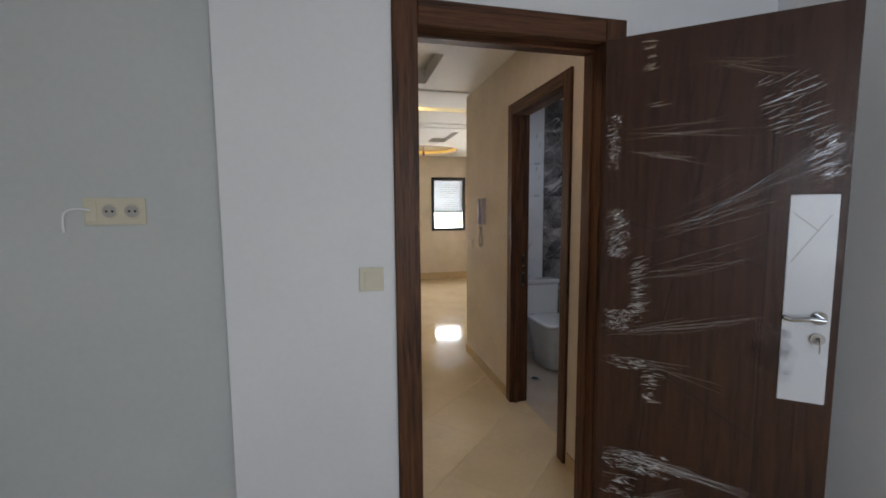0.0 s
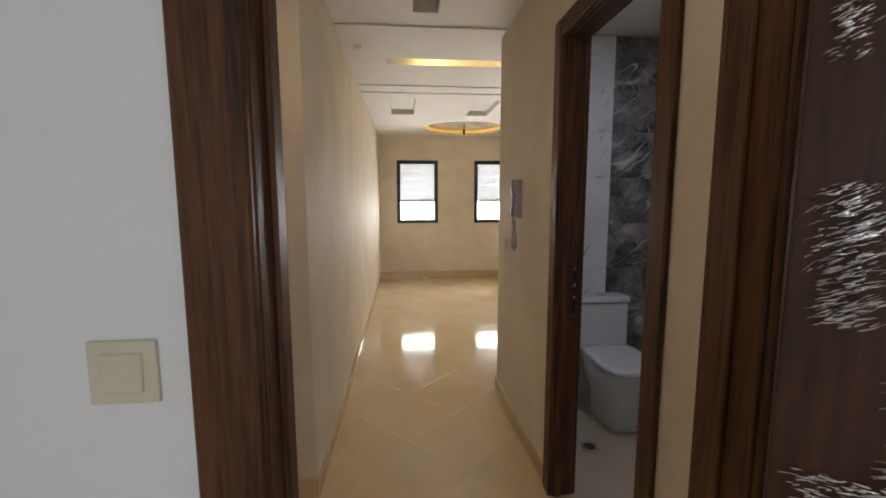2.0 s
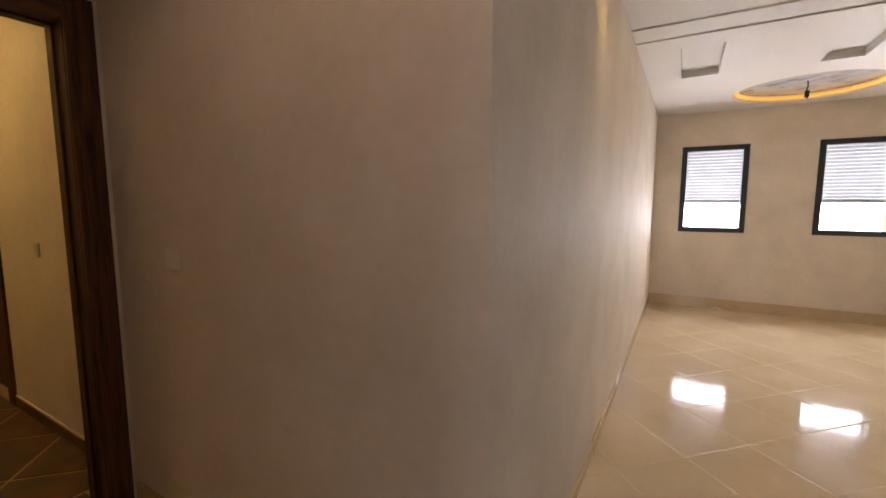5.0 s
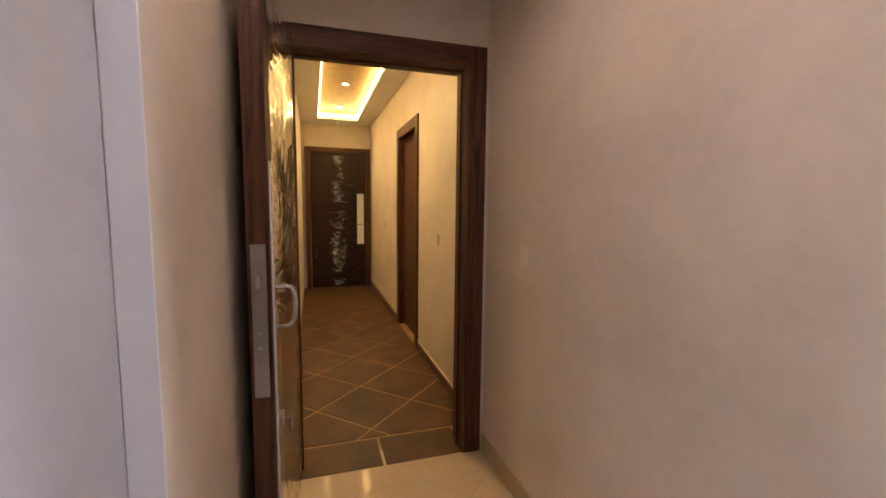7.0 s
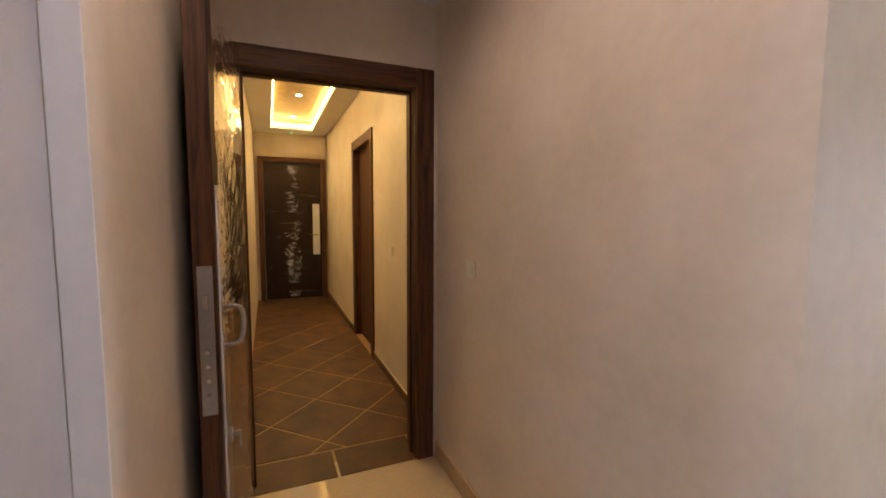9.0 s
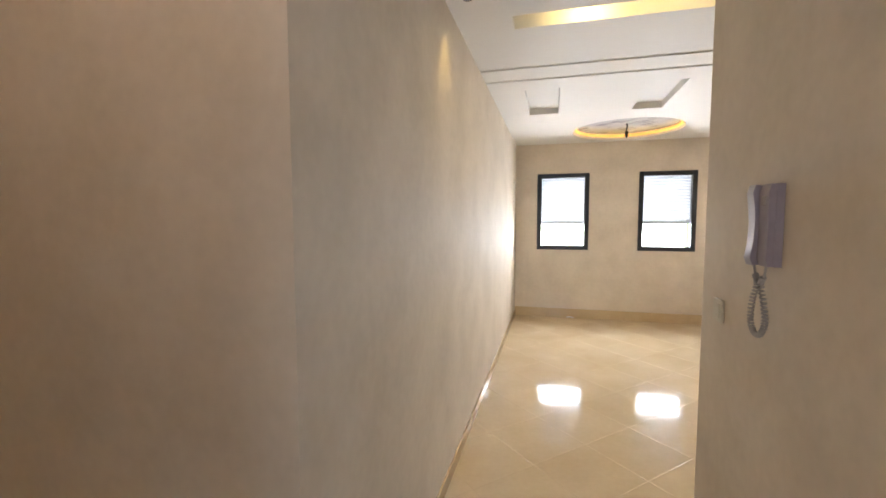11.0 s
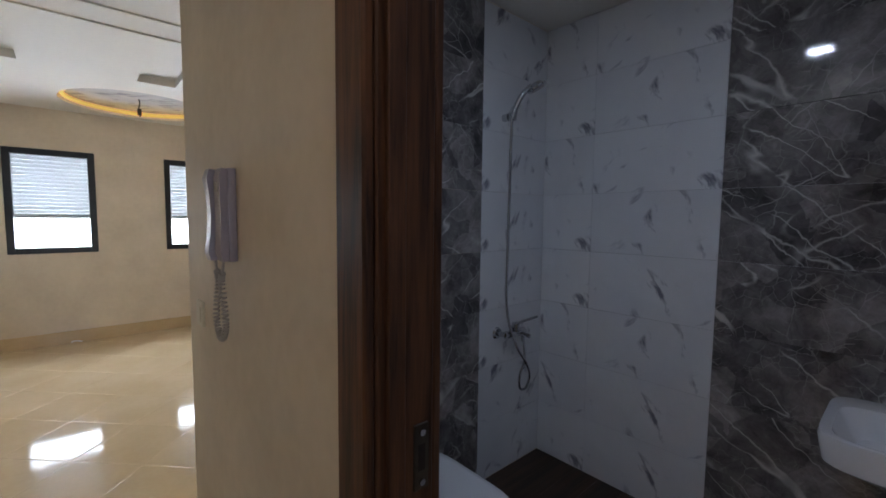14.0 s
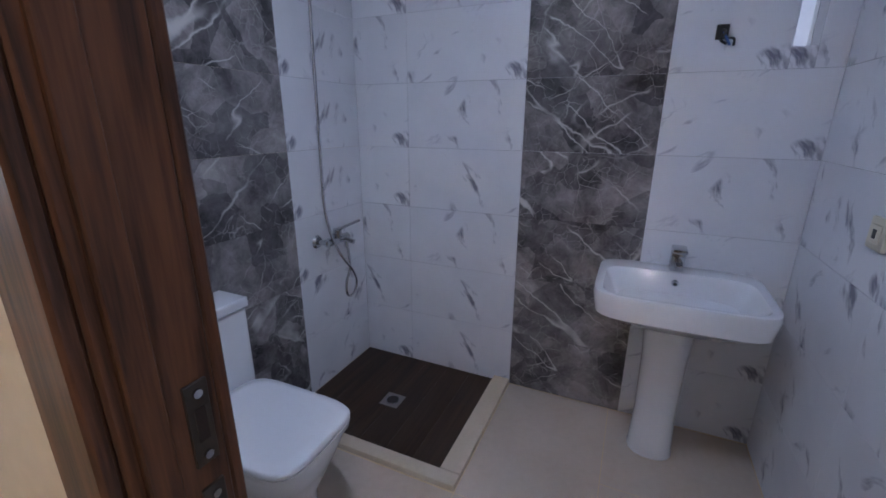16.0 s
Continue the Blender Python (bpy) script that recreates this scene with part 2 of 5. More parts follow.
def wrap_film(name, gloss=0.3):
    """Clear stretch film: mostly see-through, with sharp glints where it is creased in bands."""
    m, nt, b = base(name, 0.08)
    n1 = nd(nt, "TexNoise", Scale=1.0, Detail=3.0, Distortion=0.8)
    nt.links.new(coords(nt, (7, 7, 70), (0.0, 0.22, 0.2)), n1.inputs["Vector"])
    n2 = nd(nt, "TexNoise", Scale=1.0, Detail=2.0)
    nt.links.new(coords(nt, (26, 26, 130), (0.3, -0.2, 0.0)), n2.inputs["Vector"])
    band = nd(nt, "TexNoise", Scale=1.0, Detail=2.0)
    nt.links.new(coords(nt, (4.2, 4.2, 6.5), (0.0, 0.25, 0.0)), band.inputs["Vector"])
    both = nd(nt, "Math")
    nt.links.new(n1.outputs[0], both.inputs[0])
    nt.links.new(n2.outputs[0], both.inputs[1])
    add = nd(nt, "Math")
    add.operation, add.inputs[1].default_value = "SUBTRACT", 1.0
    nt.links.new(both.outputs[0], add.inputs[0])
    mask = ramp(nt, band.outputs[0], [(0.46, (0.03, 0.03, 0.03)), (0.62, (1, 1, 1))])
    mul = nd(nt, "Math")
    mul.operation = "MULTIPLY"
    nt.links.new(add.outputs[0], mul.inputs[0])
    nt.links.new(mask, mul.inputs[1])
    bp = nd(nt, "Bump", Strength=0.25, Distance=0.02)
    nt.links.new(mul.outputs[0], bp.inputs["Height"])
    gl = nd(nt, "BsdfGlossy", Roughness=0.035)
    gl.inputs["Color"].default_value = (0.95, 0.95, 0.97, 1)
    nt.links.new(bp.outputs[0], gl.inputs["Normal"])
    tr = nt.nodes.new("ShaderNodeBsdfTransparent")
    tr.inputs[0].default_value = (0.97, 0.97, 0.98, 1)
    mix = nt.nodes.new("ShaderNodeMixShader")
    fr = nd(nt, "Fresnel", IOR=1.45)
    nt.links.new(bp.outputs[0], fr.inputs["Normal"])
    cap = nd(nt, "Math")
    cap.operation, cap.inputs[1].default_value = "MULTIPLY", gloss
    nt.links.new(fr.outputs[0], cap.inputs[0])
    nt.links.new(cap.outputs[0], mix.inputs[0])
    nt.links.new(tr.outputs[0], mix.inputs[1])
    nt.links.new(gl.outputs[0], mix.inputs[2])
    nt.links.new(mix.outputs[0], nt.nodes["Material Output"].inputs[0])
    return m


def thin_plastic(name, color, through_light):
    """White plastic that lets part of the daylight behind it through."""
    m, nt, b = base(name, 0.45)
    b.inputs["Base Color"].default_value = (*color, 1)
    tl = nt.nodes.new("ShaderNodeBsdfTranslucent")
    tl.inputs[0].default_value = (*color, 1)
    mix = nt.nodes.new("ShaderNodeMixShader")
    mix.inputs[0].default_value = through_light
    nt.links.new(b.outputs[0], mix.inputs[1])
    nt.links.new(tl.outputs[0], mix.inputs[2])
    nt.links.new(mix.outputs[0], nt.nodes["Material Output"].inputs[0])
    return m


def emit(name, color, strength):
    m, nt, b = base(name)
    b.inputs["Base Color"].default_value = (*color, 1)
    b.inputs["Emission Color"].default_value = (*color, 1)
    b.inputs["Emission Strength"].default_value = strength
    return m


M_BED = plain("bedroom_white_paint", (0.77, 0.77, 0.785), (0.83, 0.83, 0.845), 0.55, s1=1.2, s2=45, bmp=0.08)
# greyer copy of the white paint, with the recess's weaker light in its colour
M_BED_SHADE = plain("bedroom_white_paint_shaded", (0.53, 0.55, 0.545), (0.60, 0.615, 0.61), 0.55, s1=1.2, s2=45, bmp=0.08)
M_HALL = plain("beige_washed_stucco", (0.65, 0.57, 0.46), (0.77, 0.685, 0.57), 0.68, s1=2.6, s2=24, bmp=0.12, dist=0.003)
# the lilac in this grey is a cast of light mixed into the colour
M_SOUTH = plain("grey_paint_lilac_cast", (0.47, 0.46, 0.47), (0.56, 0.545, 0.555), 0.6, s1=2.0, s2=24, bmp=0.1, dist=0.003)
M_CEIL = plain("ceiling_white_paint", (0.74, 0.72, 0.68), (0.8, 0.78, 0.74), 0.6, s1=1.0, s2=50, bmp=0.04)
for wall_paint in (M_HALL, M_BED, M_BED_SHADE, M_SOUTH):
    wall_paint.node_tree.nodes["Principled BSDF"].inputs["Specular IOR Level"].default_value = 0.12
M_IVORY = plain("ivory_switch_plastic", (0.74, 0.69, 0.58), (0.78, 0.73, 0.62), 0.35, bmp=0)
M_SKIRTF = tile_floor("golden_beige_skirting_tile", (0.52, 0.38, 0.21), (0.64, 0.49, 0.30), 0.09)
M_SKIRT = plain("beige_tile_skirting", (0.62, 0.52, 0.38), (0.7, 0.6, 0.46), 0.12, s1=3, bmp=0)
M_FLOOR = tile_floor("polished_beige_tile", (0.60, 0.46, 0.28), (0.72, 0.58, 0.38), 0.07)
M_GROUT = tile_floor("beige_grout", (0.60, 0.46, 0.28), (0.72, 0.58, 0.38), 0.12)
M_BFLOOR = tile_floor("pale_bathroom_tile", (0.50, 0.42, 0.33), (0.62, 0.53, 0.44), 0.1)
M_BROWN = tile_floor("brown_glazed_tile", (0.026, 0.010, 0.003), (0.135, 0.055, 0.013), 0.48, 5.0)
M_BGROUT = plain("pale_brown_grout", (0.30, 0.175, 0.06), (0.42, 0.25, 0.095), 0.6, bmp=0.1)
M_WOODZ = wood("stained_wood_upright", (0.024, 0.010, 0.005), (0.135, 0.055, 0.024), "z")
M_WOODX = wood("stained_wood_along_x", (0.024, 0.010, 0.005), (0.135, 0.055, 0.024), "x")
M_WOODY = wood("stained_wood_along_y", (0.024, 0.010, 0.005), (0.135, 0.055, 0.024), "y")
M_LEAF = wood("walnut_veneer", (0.034, 0.013, 0.007), (0.078, 0.032, 0.017), "z", 0.45, 1.6, 0.0)
M_LEAFD = wood("dark_entrance_veneer", (0.012, 0.006, 0.004), (0.032, 0.015, 0.009), "z", 0.3, 1.2)
M_GROOVE = plain("dark_groove", (0.012, 0.006, 0.004), (0.02, 0.01, 0.006), 0.7, bmp=0)
M_WHITEP = plain("white_lacquer", (0.76, 0.77, 0.79), (0.8, 0.81, 0.83), 0.25, bmp=0)
M_CHROME = plain("chrome", (0.5, 0.51, 0.54), (0.6, 0.61, 0.64), 0.1, 1.0, bmp=0, rvar=0.04)
M_STEEL = plain("brushed_steel", (0.3, 0.29, 0.28), (0.42, 0.41, 0.4), 0.35, 1.0, bmp=0.05)
M_BRONZE = plain("dark_bronze_plate", (0.05, 0.042, 0.036), (0.1, 0.085, 0.07), 0.4, 0.9, bmp=0.05)
M_CREAM = plain("cream_switch_plastic", (0.62, 0.57, 0.44), (0.68, 0.63, 0.5), 0.35, bmp=0)
M_LILAC = plain("greyish_lilac_plastic", (0.31, 0.275, 0.32), (0.36, 0.32, 0.37), 0.35, bmp=0)
M_CORD = plain("grey_beige_cord", (0.38, 0.35, 0.33), (0.46, 0.43, 0.4), 0.5, bmp=0)
M_BLACKF = plain("black_window_frame", (0.012, 0.014, 0.017), (0.022, 0.024, 0.028), 0.35, bmp=0.04)
M_SLAT = thin_plastic("white_shutter_slat", (0.78, 0.8, 0.82), 0.16)
M_WMARB = white_marble("white_marble_tile")
M_GMARB = grey_marble("grey_marble_tile")
M_CERAM = plain("white_glazed_ceramic", (0.8, 0.81, 0.83), (0.83, 0.84, 0.86), 0.06, bmp=0, coat=0.5)
M_DECK = wood("dark_brown_plank_tile", (0.02, 0.011, 0.006), (0.062, 0.034, 0.018), "x", 0.35, 0.6, 0.1)
M_TGROUT = plain("light_tile_grout", (0.6, 0.6, 0.62), (0.68, 0.68, 0.7), 0.5, bmp=0)
M_FILM = wrap_film("clear_stretch_film", 0.2)
M_FILMH = wrap_film("thick_clear_film", 0.85)
M_CREASE = wrap_film("creased_film_ridge")
cn = M_CREASE.node_tree
cn.nodes["Mix Shader"].inputs[0].default_value = 0.8
cn.links.remove(cn.nodes["Mix Shader"].inputs[0].links[0])
cn.nodes["Glossy BSDF"].inputs["Roughness"].default_value = 0.16
# opaque white that paints glints on the entrance door's film
M_FILM_GLINT = plain("white_film_glint", (0.72, 0.72, 0.78), (0.8, 0.8, 0.86), 0.18, bmp=0, coat=0.4)
M_GOLD = plain("gold_leaf", (0.55, 0.36, 0.10), (0.75, 0.52, 0.2), 0.35, 0.7, s1=14, s2=120, bmp=0.35, dist=0.006)
M_LED = emit("warm_led_strip", (1.0, 0.7, 0.2), 7.0)
M_LEDW = emit("downlight_lens", (1.0, 0.88, 0.66), 20.0)
M_RINGLED = emit("amber_led_ring", (1.0, 0.62, 0.16), 0.5)
M_BLACK = plain("black_plastic", (0.012, 0.012, 0.012), (0.02, 0.02, 0.02), 0.4, bmp=0)
M_BLUE = plain("blue_wire", (0.05, 0.1, 0.3), (0.07, 0.13, 0.36), 0.4, bmp=0)
M_GREEN = emit("green_indicator", (0.1, 1.0, 0.3), 2.0)
M_DISC = white_marble("ceiling_marble_print", (0.62, 0.64, 0.68), (0.76, 0.77, 0.8), (0.3, 0.31, 0.36), 0.46, 0.62)
# both distance colours glow by themselves instead of being lit outdoors
M_GRASS = emit("glowing_meadow_backdrop", (0.5, 0.62, 0.26), 1.5)
M_HAZE = emit("glowing_haze_backdrop", (0.9, 0.95, 1.0), 4.0)
gm, gnt, gb = base("window_glass", 0.02)
gb.inputs["Transmission Weight"].default_value, gb.inputs["IOR"].default_value = 1.0, 1.05
M_GLASS = gm

# ---- mesh helpers ----


def box(bm, x0, x1, y0, y1, z0, z1, bevel=0.0, seg=1):
    vs = [bm.verts.new((x, y, z)) for x in (x0, x1) for y in (y0, y1) for z in (z0, z1)]
    fs = [bm.faces.new([vs[i] for i in f]) for f in ((0, 1, 3, 2), (4, 6, 7, 5), (0, 4, 5, 1), (2, 3, 7, 6), (0, 2, 6, 4), (1, 5, 7, 3))]
    if bevel:
        es = list({e for f in fs for e in f.edges})
        bmesh.ops.bevel(bm, geom=es, offset=bevel, segments=seg, affect="EDGES", profile=0.7)
    return bm


def B(*args, **kw):
    return box(bmesh.new(), *args, **kw)


def cyl(bm, p, q, r, r2=None, n=20):
    p, q = Vector(p), Vector(q)
    m = Matrix.Translation((p + q) / 2) @ (q - p).to_track_quat("Z", "Y").to_matrix().to_4x4()
    bmesh.ops.create_cone(bm, cap_ends=True, segments=n, radius1=r, radius2=r if r2 is None else r2, depth=(q - p).length, matrix=m)
    return bm


def tube(bm, pts, r, n=10):
    """A round tube along smooth points."""
    pts = [Vector(p) for p in pts]
    rings = []
    up = Vector((0.13, 0.31, 0.94))
    for i, p in enumerate(pts):
        d = (pts[min(i + 1, len(pts) - 1)] - pts[max(i - 1, 0)]).normalized()
        a = d.cross(up).normalized()
        c = d.cross(a)
        rings.append([bm.verts.new(p + r * (math.cos(k) * a + math.sin(k) * c)) for k in (2 * math.pi * j / n for j in range(n))])
    for r0, r1 in zip(rings, rings[1:]):
        for j in range(n):
            bm.faces.new((r0[j], r0[(j + 1) % n], r1[(j + 1) % n], r1[j]))
    bm.faces.new(rings[0][::-1])
    bm.faces.new(rings[-1])
    return bm


def spline(ctrl, steps=8):
    """Catmull-Rom points through the controls."""
    c = [Vector(p) for p in ctrl]
    c = [2 * c[0] - c[1]] + c + [2 * c[-1] - c[-2]]
    out = []
    for i in range(1, len(c) - 2):
        for k in range(steps):
            u = k / steps
            a, b, d, e = c[i - 1], c[i], c[i + 1], c[i + 2]
            out.append(0.5 * (2 * b + (d - a) * u + (2 * a - 5 * b + 4 * d - e) * u * u + (3 * b - a - 3 * d + e) * u ** 3))
    return out + [c[-2]]


def loft(bm, rings, cap0=True, cap1=True):
    vs = [[bm.verts.new(p) for p in r] for r in rings]
    n = len(rings[0])
    for a, b in zip(vs, vs[1:]):
        for j in range(n):
            bm.faces.new((a[j], a[(j + 1) % n], b[(j + 1) % n], b[j]))
    if cap0:
        bm.faces.new(vs[0][::-1])
    if cap1:
        bm.faces.new(vs[-1])
    return bm


def superellipse(cx, cy, z, a, b, e=4.0, n=40):
    out = []
    for k in range(n):
        t = 2 * math.pi * k / n
        c, s = math.cos(t), math.sin(t)
        out.append((cx + a * math.copysign(abs(c) ** (2 / e), c), cy + b * math.copysign(abs(s) ** (2 / e), s), z))
    return out


def mesh_of(bm, mat, smooth=None):
    bmesh.ops.recalc_face_normals(bm, faces=bm.faces)
    me = bpy.data.meshes.new("mesh")
    bm.to_mesh(me)
    bm.free()
    me.materials.append(mat)
    if smooth is not None:
        me.polygons.foreach_set("use_smooth", [True] * len(me.polygons))
        me.set_sharp_from_angle(angle=radians(smooth))
    return me


def part(name, bm, mat, parent, label="", smooth=None):
    o = new(name, mesh_of(bm, mat, smooth))
    o.parent = parent
    return tagged(o, label)


def thing(name, label, category, group="", m=None):
    o = tagged(new(name), label, category, group)
    if m is not None:
        o.matrix_world = m
    return o


def solid(name, bm, mat, label, category, group="", smooth=None):
    return tagged(new(name, mesh_of(bm, mat, smooth)), label, category, group)


def setting(name, bm, mat, label, category):
    return tagged(new(name, mesh_of(bm, mat)), label, category, kind="structure")


def slab(axis, u0, u1, v0, v1, d0, d1, holes=()):
    """A wall or ceiling with openings: u, v in its plane, d through it. axis x: (d,u,v); y: (u,d,v); z: (u,v,d)."""
    us = sorted({u0, u1, *[min(max(h[i], u0), u1) for h in holes for i in (0, 1)]})
    vs = sorted({v0, v1, *[min(max(h[i], v0), v1) for h in holes for i in (2, 3)]})
    bm = bmesh.new()
    seen = {}

    def vert(u, v, d):
        key = (u, v, d)
        if key not in seen:
            seen[key] = bm.verts.new({"x": (d, u, v), "y": (u, d, v), "z": (u, v, d)}[axis])
        return seen[key]

    def full(i, j):
        if not (0 <= i < len(us) - 1 and 0 <= j < len(vs) - 1):
            return False
        u, v = (us[i] + us[i + 1]) / 2, (vs[j] + vs[j + 1]) / 2
        return not any(h[0] < u < h[1] and h[2] < v < h[3] for h in holes)

    for i in range(len(us) - 1):
        for j in range(len(vs) - 1):
            if not full(i, j):
                continue
            a, b, c, e = us[i], us[i + 1], vs[j], vs[j + 1]
            for d in (d0, d1):
                bm.faces.new([vert(a, c, d), vert(b, c, d), vert(b, e, d), vert(a, e, d)])
            for ni, nj, p, q in ((i - 1, j, (a, c), (a, e)), (i + 1, j, (b, c), (b, e)), (i, j - 1, (a, c), (b, c)), (i, j + 1, (a, e), (b, e))):
                if not full(ni, nj):
                    bm.faces.new([vert(*p, d0), vert(*q, d0), vert(*q, d1), vert(*p, d1)])
    return bm


def clip(poly, x0, x1, y0, y1):
    for axis, lim, sign in ((0, x0, 1), (0, x1, -1), (1, y0, 1), (1, y1, -1)):
        out = []
        for p, q in zip(poly, poly[1:] + poly[:1]):
            a, b = sign * (p[axis] - lim), sign * (q[axis] - lim)
            if a >= 0:
                out.append(p)
            if (a >= 0) != (b >= 0):
                u = a / (a - b)
                out.append((p[0] + u * (q[0] - p[0]), p[1] + u * (q[1] - p[1])))
        poly = out
        if len(poly) < 3:
            return []
    return poly


def inset(poly, d):
    n = len(poly)
    area2 = sum(p[0] * q[1] - p[1] * q[0] for p, q in zip(poly, poly[1:] + poly[:1]))
    if area2 < 0:
        poly = poly[::-1]
    lines = []
    for p, q in zip(poly, poly[1:] + poly[:1]):
        dx, dy = q[0] - p[0], q[1] - p[1]
        k = math.hypot(dx, dy)
        lines.append((p[0] - dy / k * d, p[1] + dx / k * d, dx / k, dy / k))
    out = []
    for a, b in zip(lines[-1:] + lines[:-1], lines):
        det = a[2] * b[3] - a[3] * b[2]
        if abs(det) < 1e-6:
            out.append((b[0], b[1]))
            continue
        u = ((b[0] - a[0]) * b[3] - (b[1] - a[1]) * b[2]) / det
        out.append((a[0] + u * a[2], a[1] + u * a[3]))
    return out


def floor_tiles(parent, mat, rects, size, u0, v0, gap, bevel, z0, z1, skip=lambda x, y: False):
    """Square tiles laid at 45 degrees, cut at the edges of each rectangle."""
    s = math.sqrt(0.5)
    for x0, x1, y0, y1 in rects:
        for i in range(-30, 30):
            for j in range(-30, 30):
                cs = [(u0 + (i + a) * size, v0 + (j + b) * size) for a, b in ((0, 0), (1, 0), (1, 1), (0, 1))]
                poly = clip([((u - v) * s, (u + v) * s) for u, v in cs], x0, x1, y0, y1)
                clean = []
                for p in poly:
                    if not clean or math.dist(p, clean[-1]) > 0.004:
                        clean.append(p)
                if len(clean) > 2 and math.dist(clean[0], clean[-1]) <= 0.004:
                    clean.pop()
                area2 = abs(sum(p[0] * q[1] - p[1] * q[0] for p, q in zip(clean, clean[1:] + clean[:1]))) if len(clean) > 2 else 0
                if area2 < 0.006 or skip(sum(p[0] for p in clean) / len(clean), sum(p[1] for p in clean) / len(clean)):
                    continue
                outer = inset(clean, gap / 2)
                w = bevel / 4
                rings = [[(x, y, z0) for x, y in outer]]
                for step, drop in ((0, 0.6), (1, 0.33), (2, 0.145), (3, 0.04), (4, 0.0)):
                    rings.append([(x, y, z1 - w * drop) for x, y in inset(clean, gap / 2 + step * w)])
                bm = bmesh.new()
                loft(bm, rings, cap0=False)
                part("tile", bm, mat, parent)

# ---- large structure ----
XW, XE, YN = -1.115, 1.60, 4.46      # living room sides and window wall
YP, XD, YB, YS = -1.08, -2.865, -2.23, -2.372   # side wall by the doorway, doorway wall, bedroom wall
CZ = 2.515                            # living and hall ceiling
W1, W2 = (-0.80, -0.09), (0.57, 1.28)
WZ = (1.0, 2.085)

setting("floor", B(XD - 0.15, XE + 0.15, -2.33, YN + 0.25, -0.12, -0.003), M_GROUT, "polished beige floor tiles laid diagonally in hall and living room", "floor")
floor_main = bpy.data.objects["floor"]
setting("floor_corridor", B(-8.1, XD - 0.15, -2.4, -0.9, -0.12, -0.003), M_BGROUT, "brown glazed corridor floor tiles laid diagonally", "floor")
floor_corr = bpy.data.objects["floor_corridor"]
setting("floor_bedroom", B(-3.1, 0.95, -6.1, -2.33, -0.12, 0.0), M_FLOOR, "plain beige tiled bedroom floor", "floor")
floor_bath = setting("floor_bathroom", B(0.1, 1.81, YB, -0.17, -0.1, 0.001), M_GROUT, "pale beige tiled bathroom floor", "floor")

setting("wall_living_north", slab("y", XW - 0.15, XE + 0.15, 0, 2.8, YN, YN + 0.25, [(*W1, *WZ), (*W2, *WZ)]), M_HALL, "beige stucco wall with two windows", "wall")
setting("wall_living_west", slab("x", YP + 0.15, YN, 0, 2.8, XW - 0.15, XW), M_HALL, "long beige washed stucco wall", "wall")
setting("wall_living_east", slab("x", 0, YN, 0, 2.8, XE, XE + 0.15), M_HALL, "beige stucco side wall", "wall")
setting("wall_hall_north", slab("y", XD, XW, 0, 2.8, YP, YP + 0.15), M_HALL, "pinkish beige stucco wall beside the doorway", "wall")
setting("wall_hall_west", slab("x", -2.45, YP + 0.15, 0, 2.8, XD - 0.15, XD, [(-2.07, -1.18, -1, 2.09)]), M_HALL, "beige wall with a doorway to the corridor", "wall")
setting("wall_bedroom_north", slab("y", -1.604, 1.95, 0, 2.8, YS, YB, [(-0.912, -0.082, -1, 2.145)]), M_BED, "white painted bedroom wall with a doorway", "wall")
setting("wall_bedroom_recess", slab("y", -3.1, -1.604, 0, 2.8, -2.338, -2.262), M_BED_SHADE, "white wall set back beside the column, greyed for its dimmer light", "wall")
setting("wall_hall_south_finish", slab("y", -1.45, 0.0, 0, 2.53, YB, YB + 0.004, [(-0.912, -0.082, -1, 2.145)]), M_SOUTH, "pale grey paint coat on the bedroom wall, with a lilac light cast", "wall")
setting("wall_hall_recess_finish", slab("y", XD, -1.455, 0, 2.53, -2.2618, -2.18), M_HALL, "beige stucco coat, thicker beside the doorway", "wall")
# whiter colour here stands for light catching the end face
setting("trim", B(-1.4545, -1.451, -2.2255, -2.1785, 0.002, 2.512, bevel=0.001), M_BED, "end of the thicker stucco, whitened as a lit edge", "trim")
setting("wall_hall_east", slab("x", YB + 0.004, -0.17, 0, 2.8, 0.0, 0.1, [(-1.91, -1.17, -1, 2.116)]), M_HALL, "beige stucco wall with the bathroom doorway", "wall")
wall_bn = setting("wall_bath_north", slab("y", 0.0, XE + 0.35, 0, 2.8, -0.17, 0.0), M_HALL, "wall between bathroom and living room, tiled in marble", "wall")
wall_be = setting("wall_bath_east", slab("x", YB, -0.17, 0, 2.8, 1.81, 1.95, [(-2.095, -2.02, 1.63, 2.35)]), M_TGROUT, "marble tiled bathroom wall with a narrow window", "wall")
wall_bs = setting("wall_bath_south", slab("y", 0.1, 1.81, 0, 2.8, YB, -2.188), M_TGROUT, "white marble tiled bathroom side wall", "wall")
setting("wall_bedroom_south", slab("y", -3.1, 0.95, 0, 2.9, -6.05, -5.9, [(-1.2, 0.4, 0.9, 2.2)]), M_BED, "white bedroom wall with a window opening", "wall")
setting("wall_bedroom_west", slab("x", -6.05, -2.338, 0, 2.9, -3.1, -2.95), M_BED, "white bedroom wall", "wall")
setting("wall_bedroom_east", slab("x", -5.9, YS, 0, 2.9, 0.8, 0.95), M_BED, "white bedroom wall behind the open door", "wall")
setting("wall_corridor_north", slab("y", -7.93, XD - 0.15, 0, 2.8, -1.03, -0.93, [(-5.49, -4.66, -1, 2.12)]), M_HALL, "beige corridor wall with a doorway", "wall")
setting("wall_corridor_south", slab("y", -7.93, XD - 0.15, 0, 2.8, -2.28, -2.13), M_HALL, "beige corridor wall", "wall")
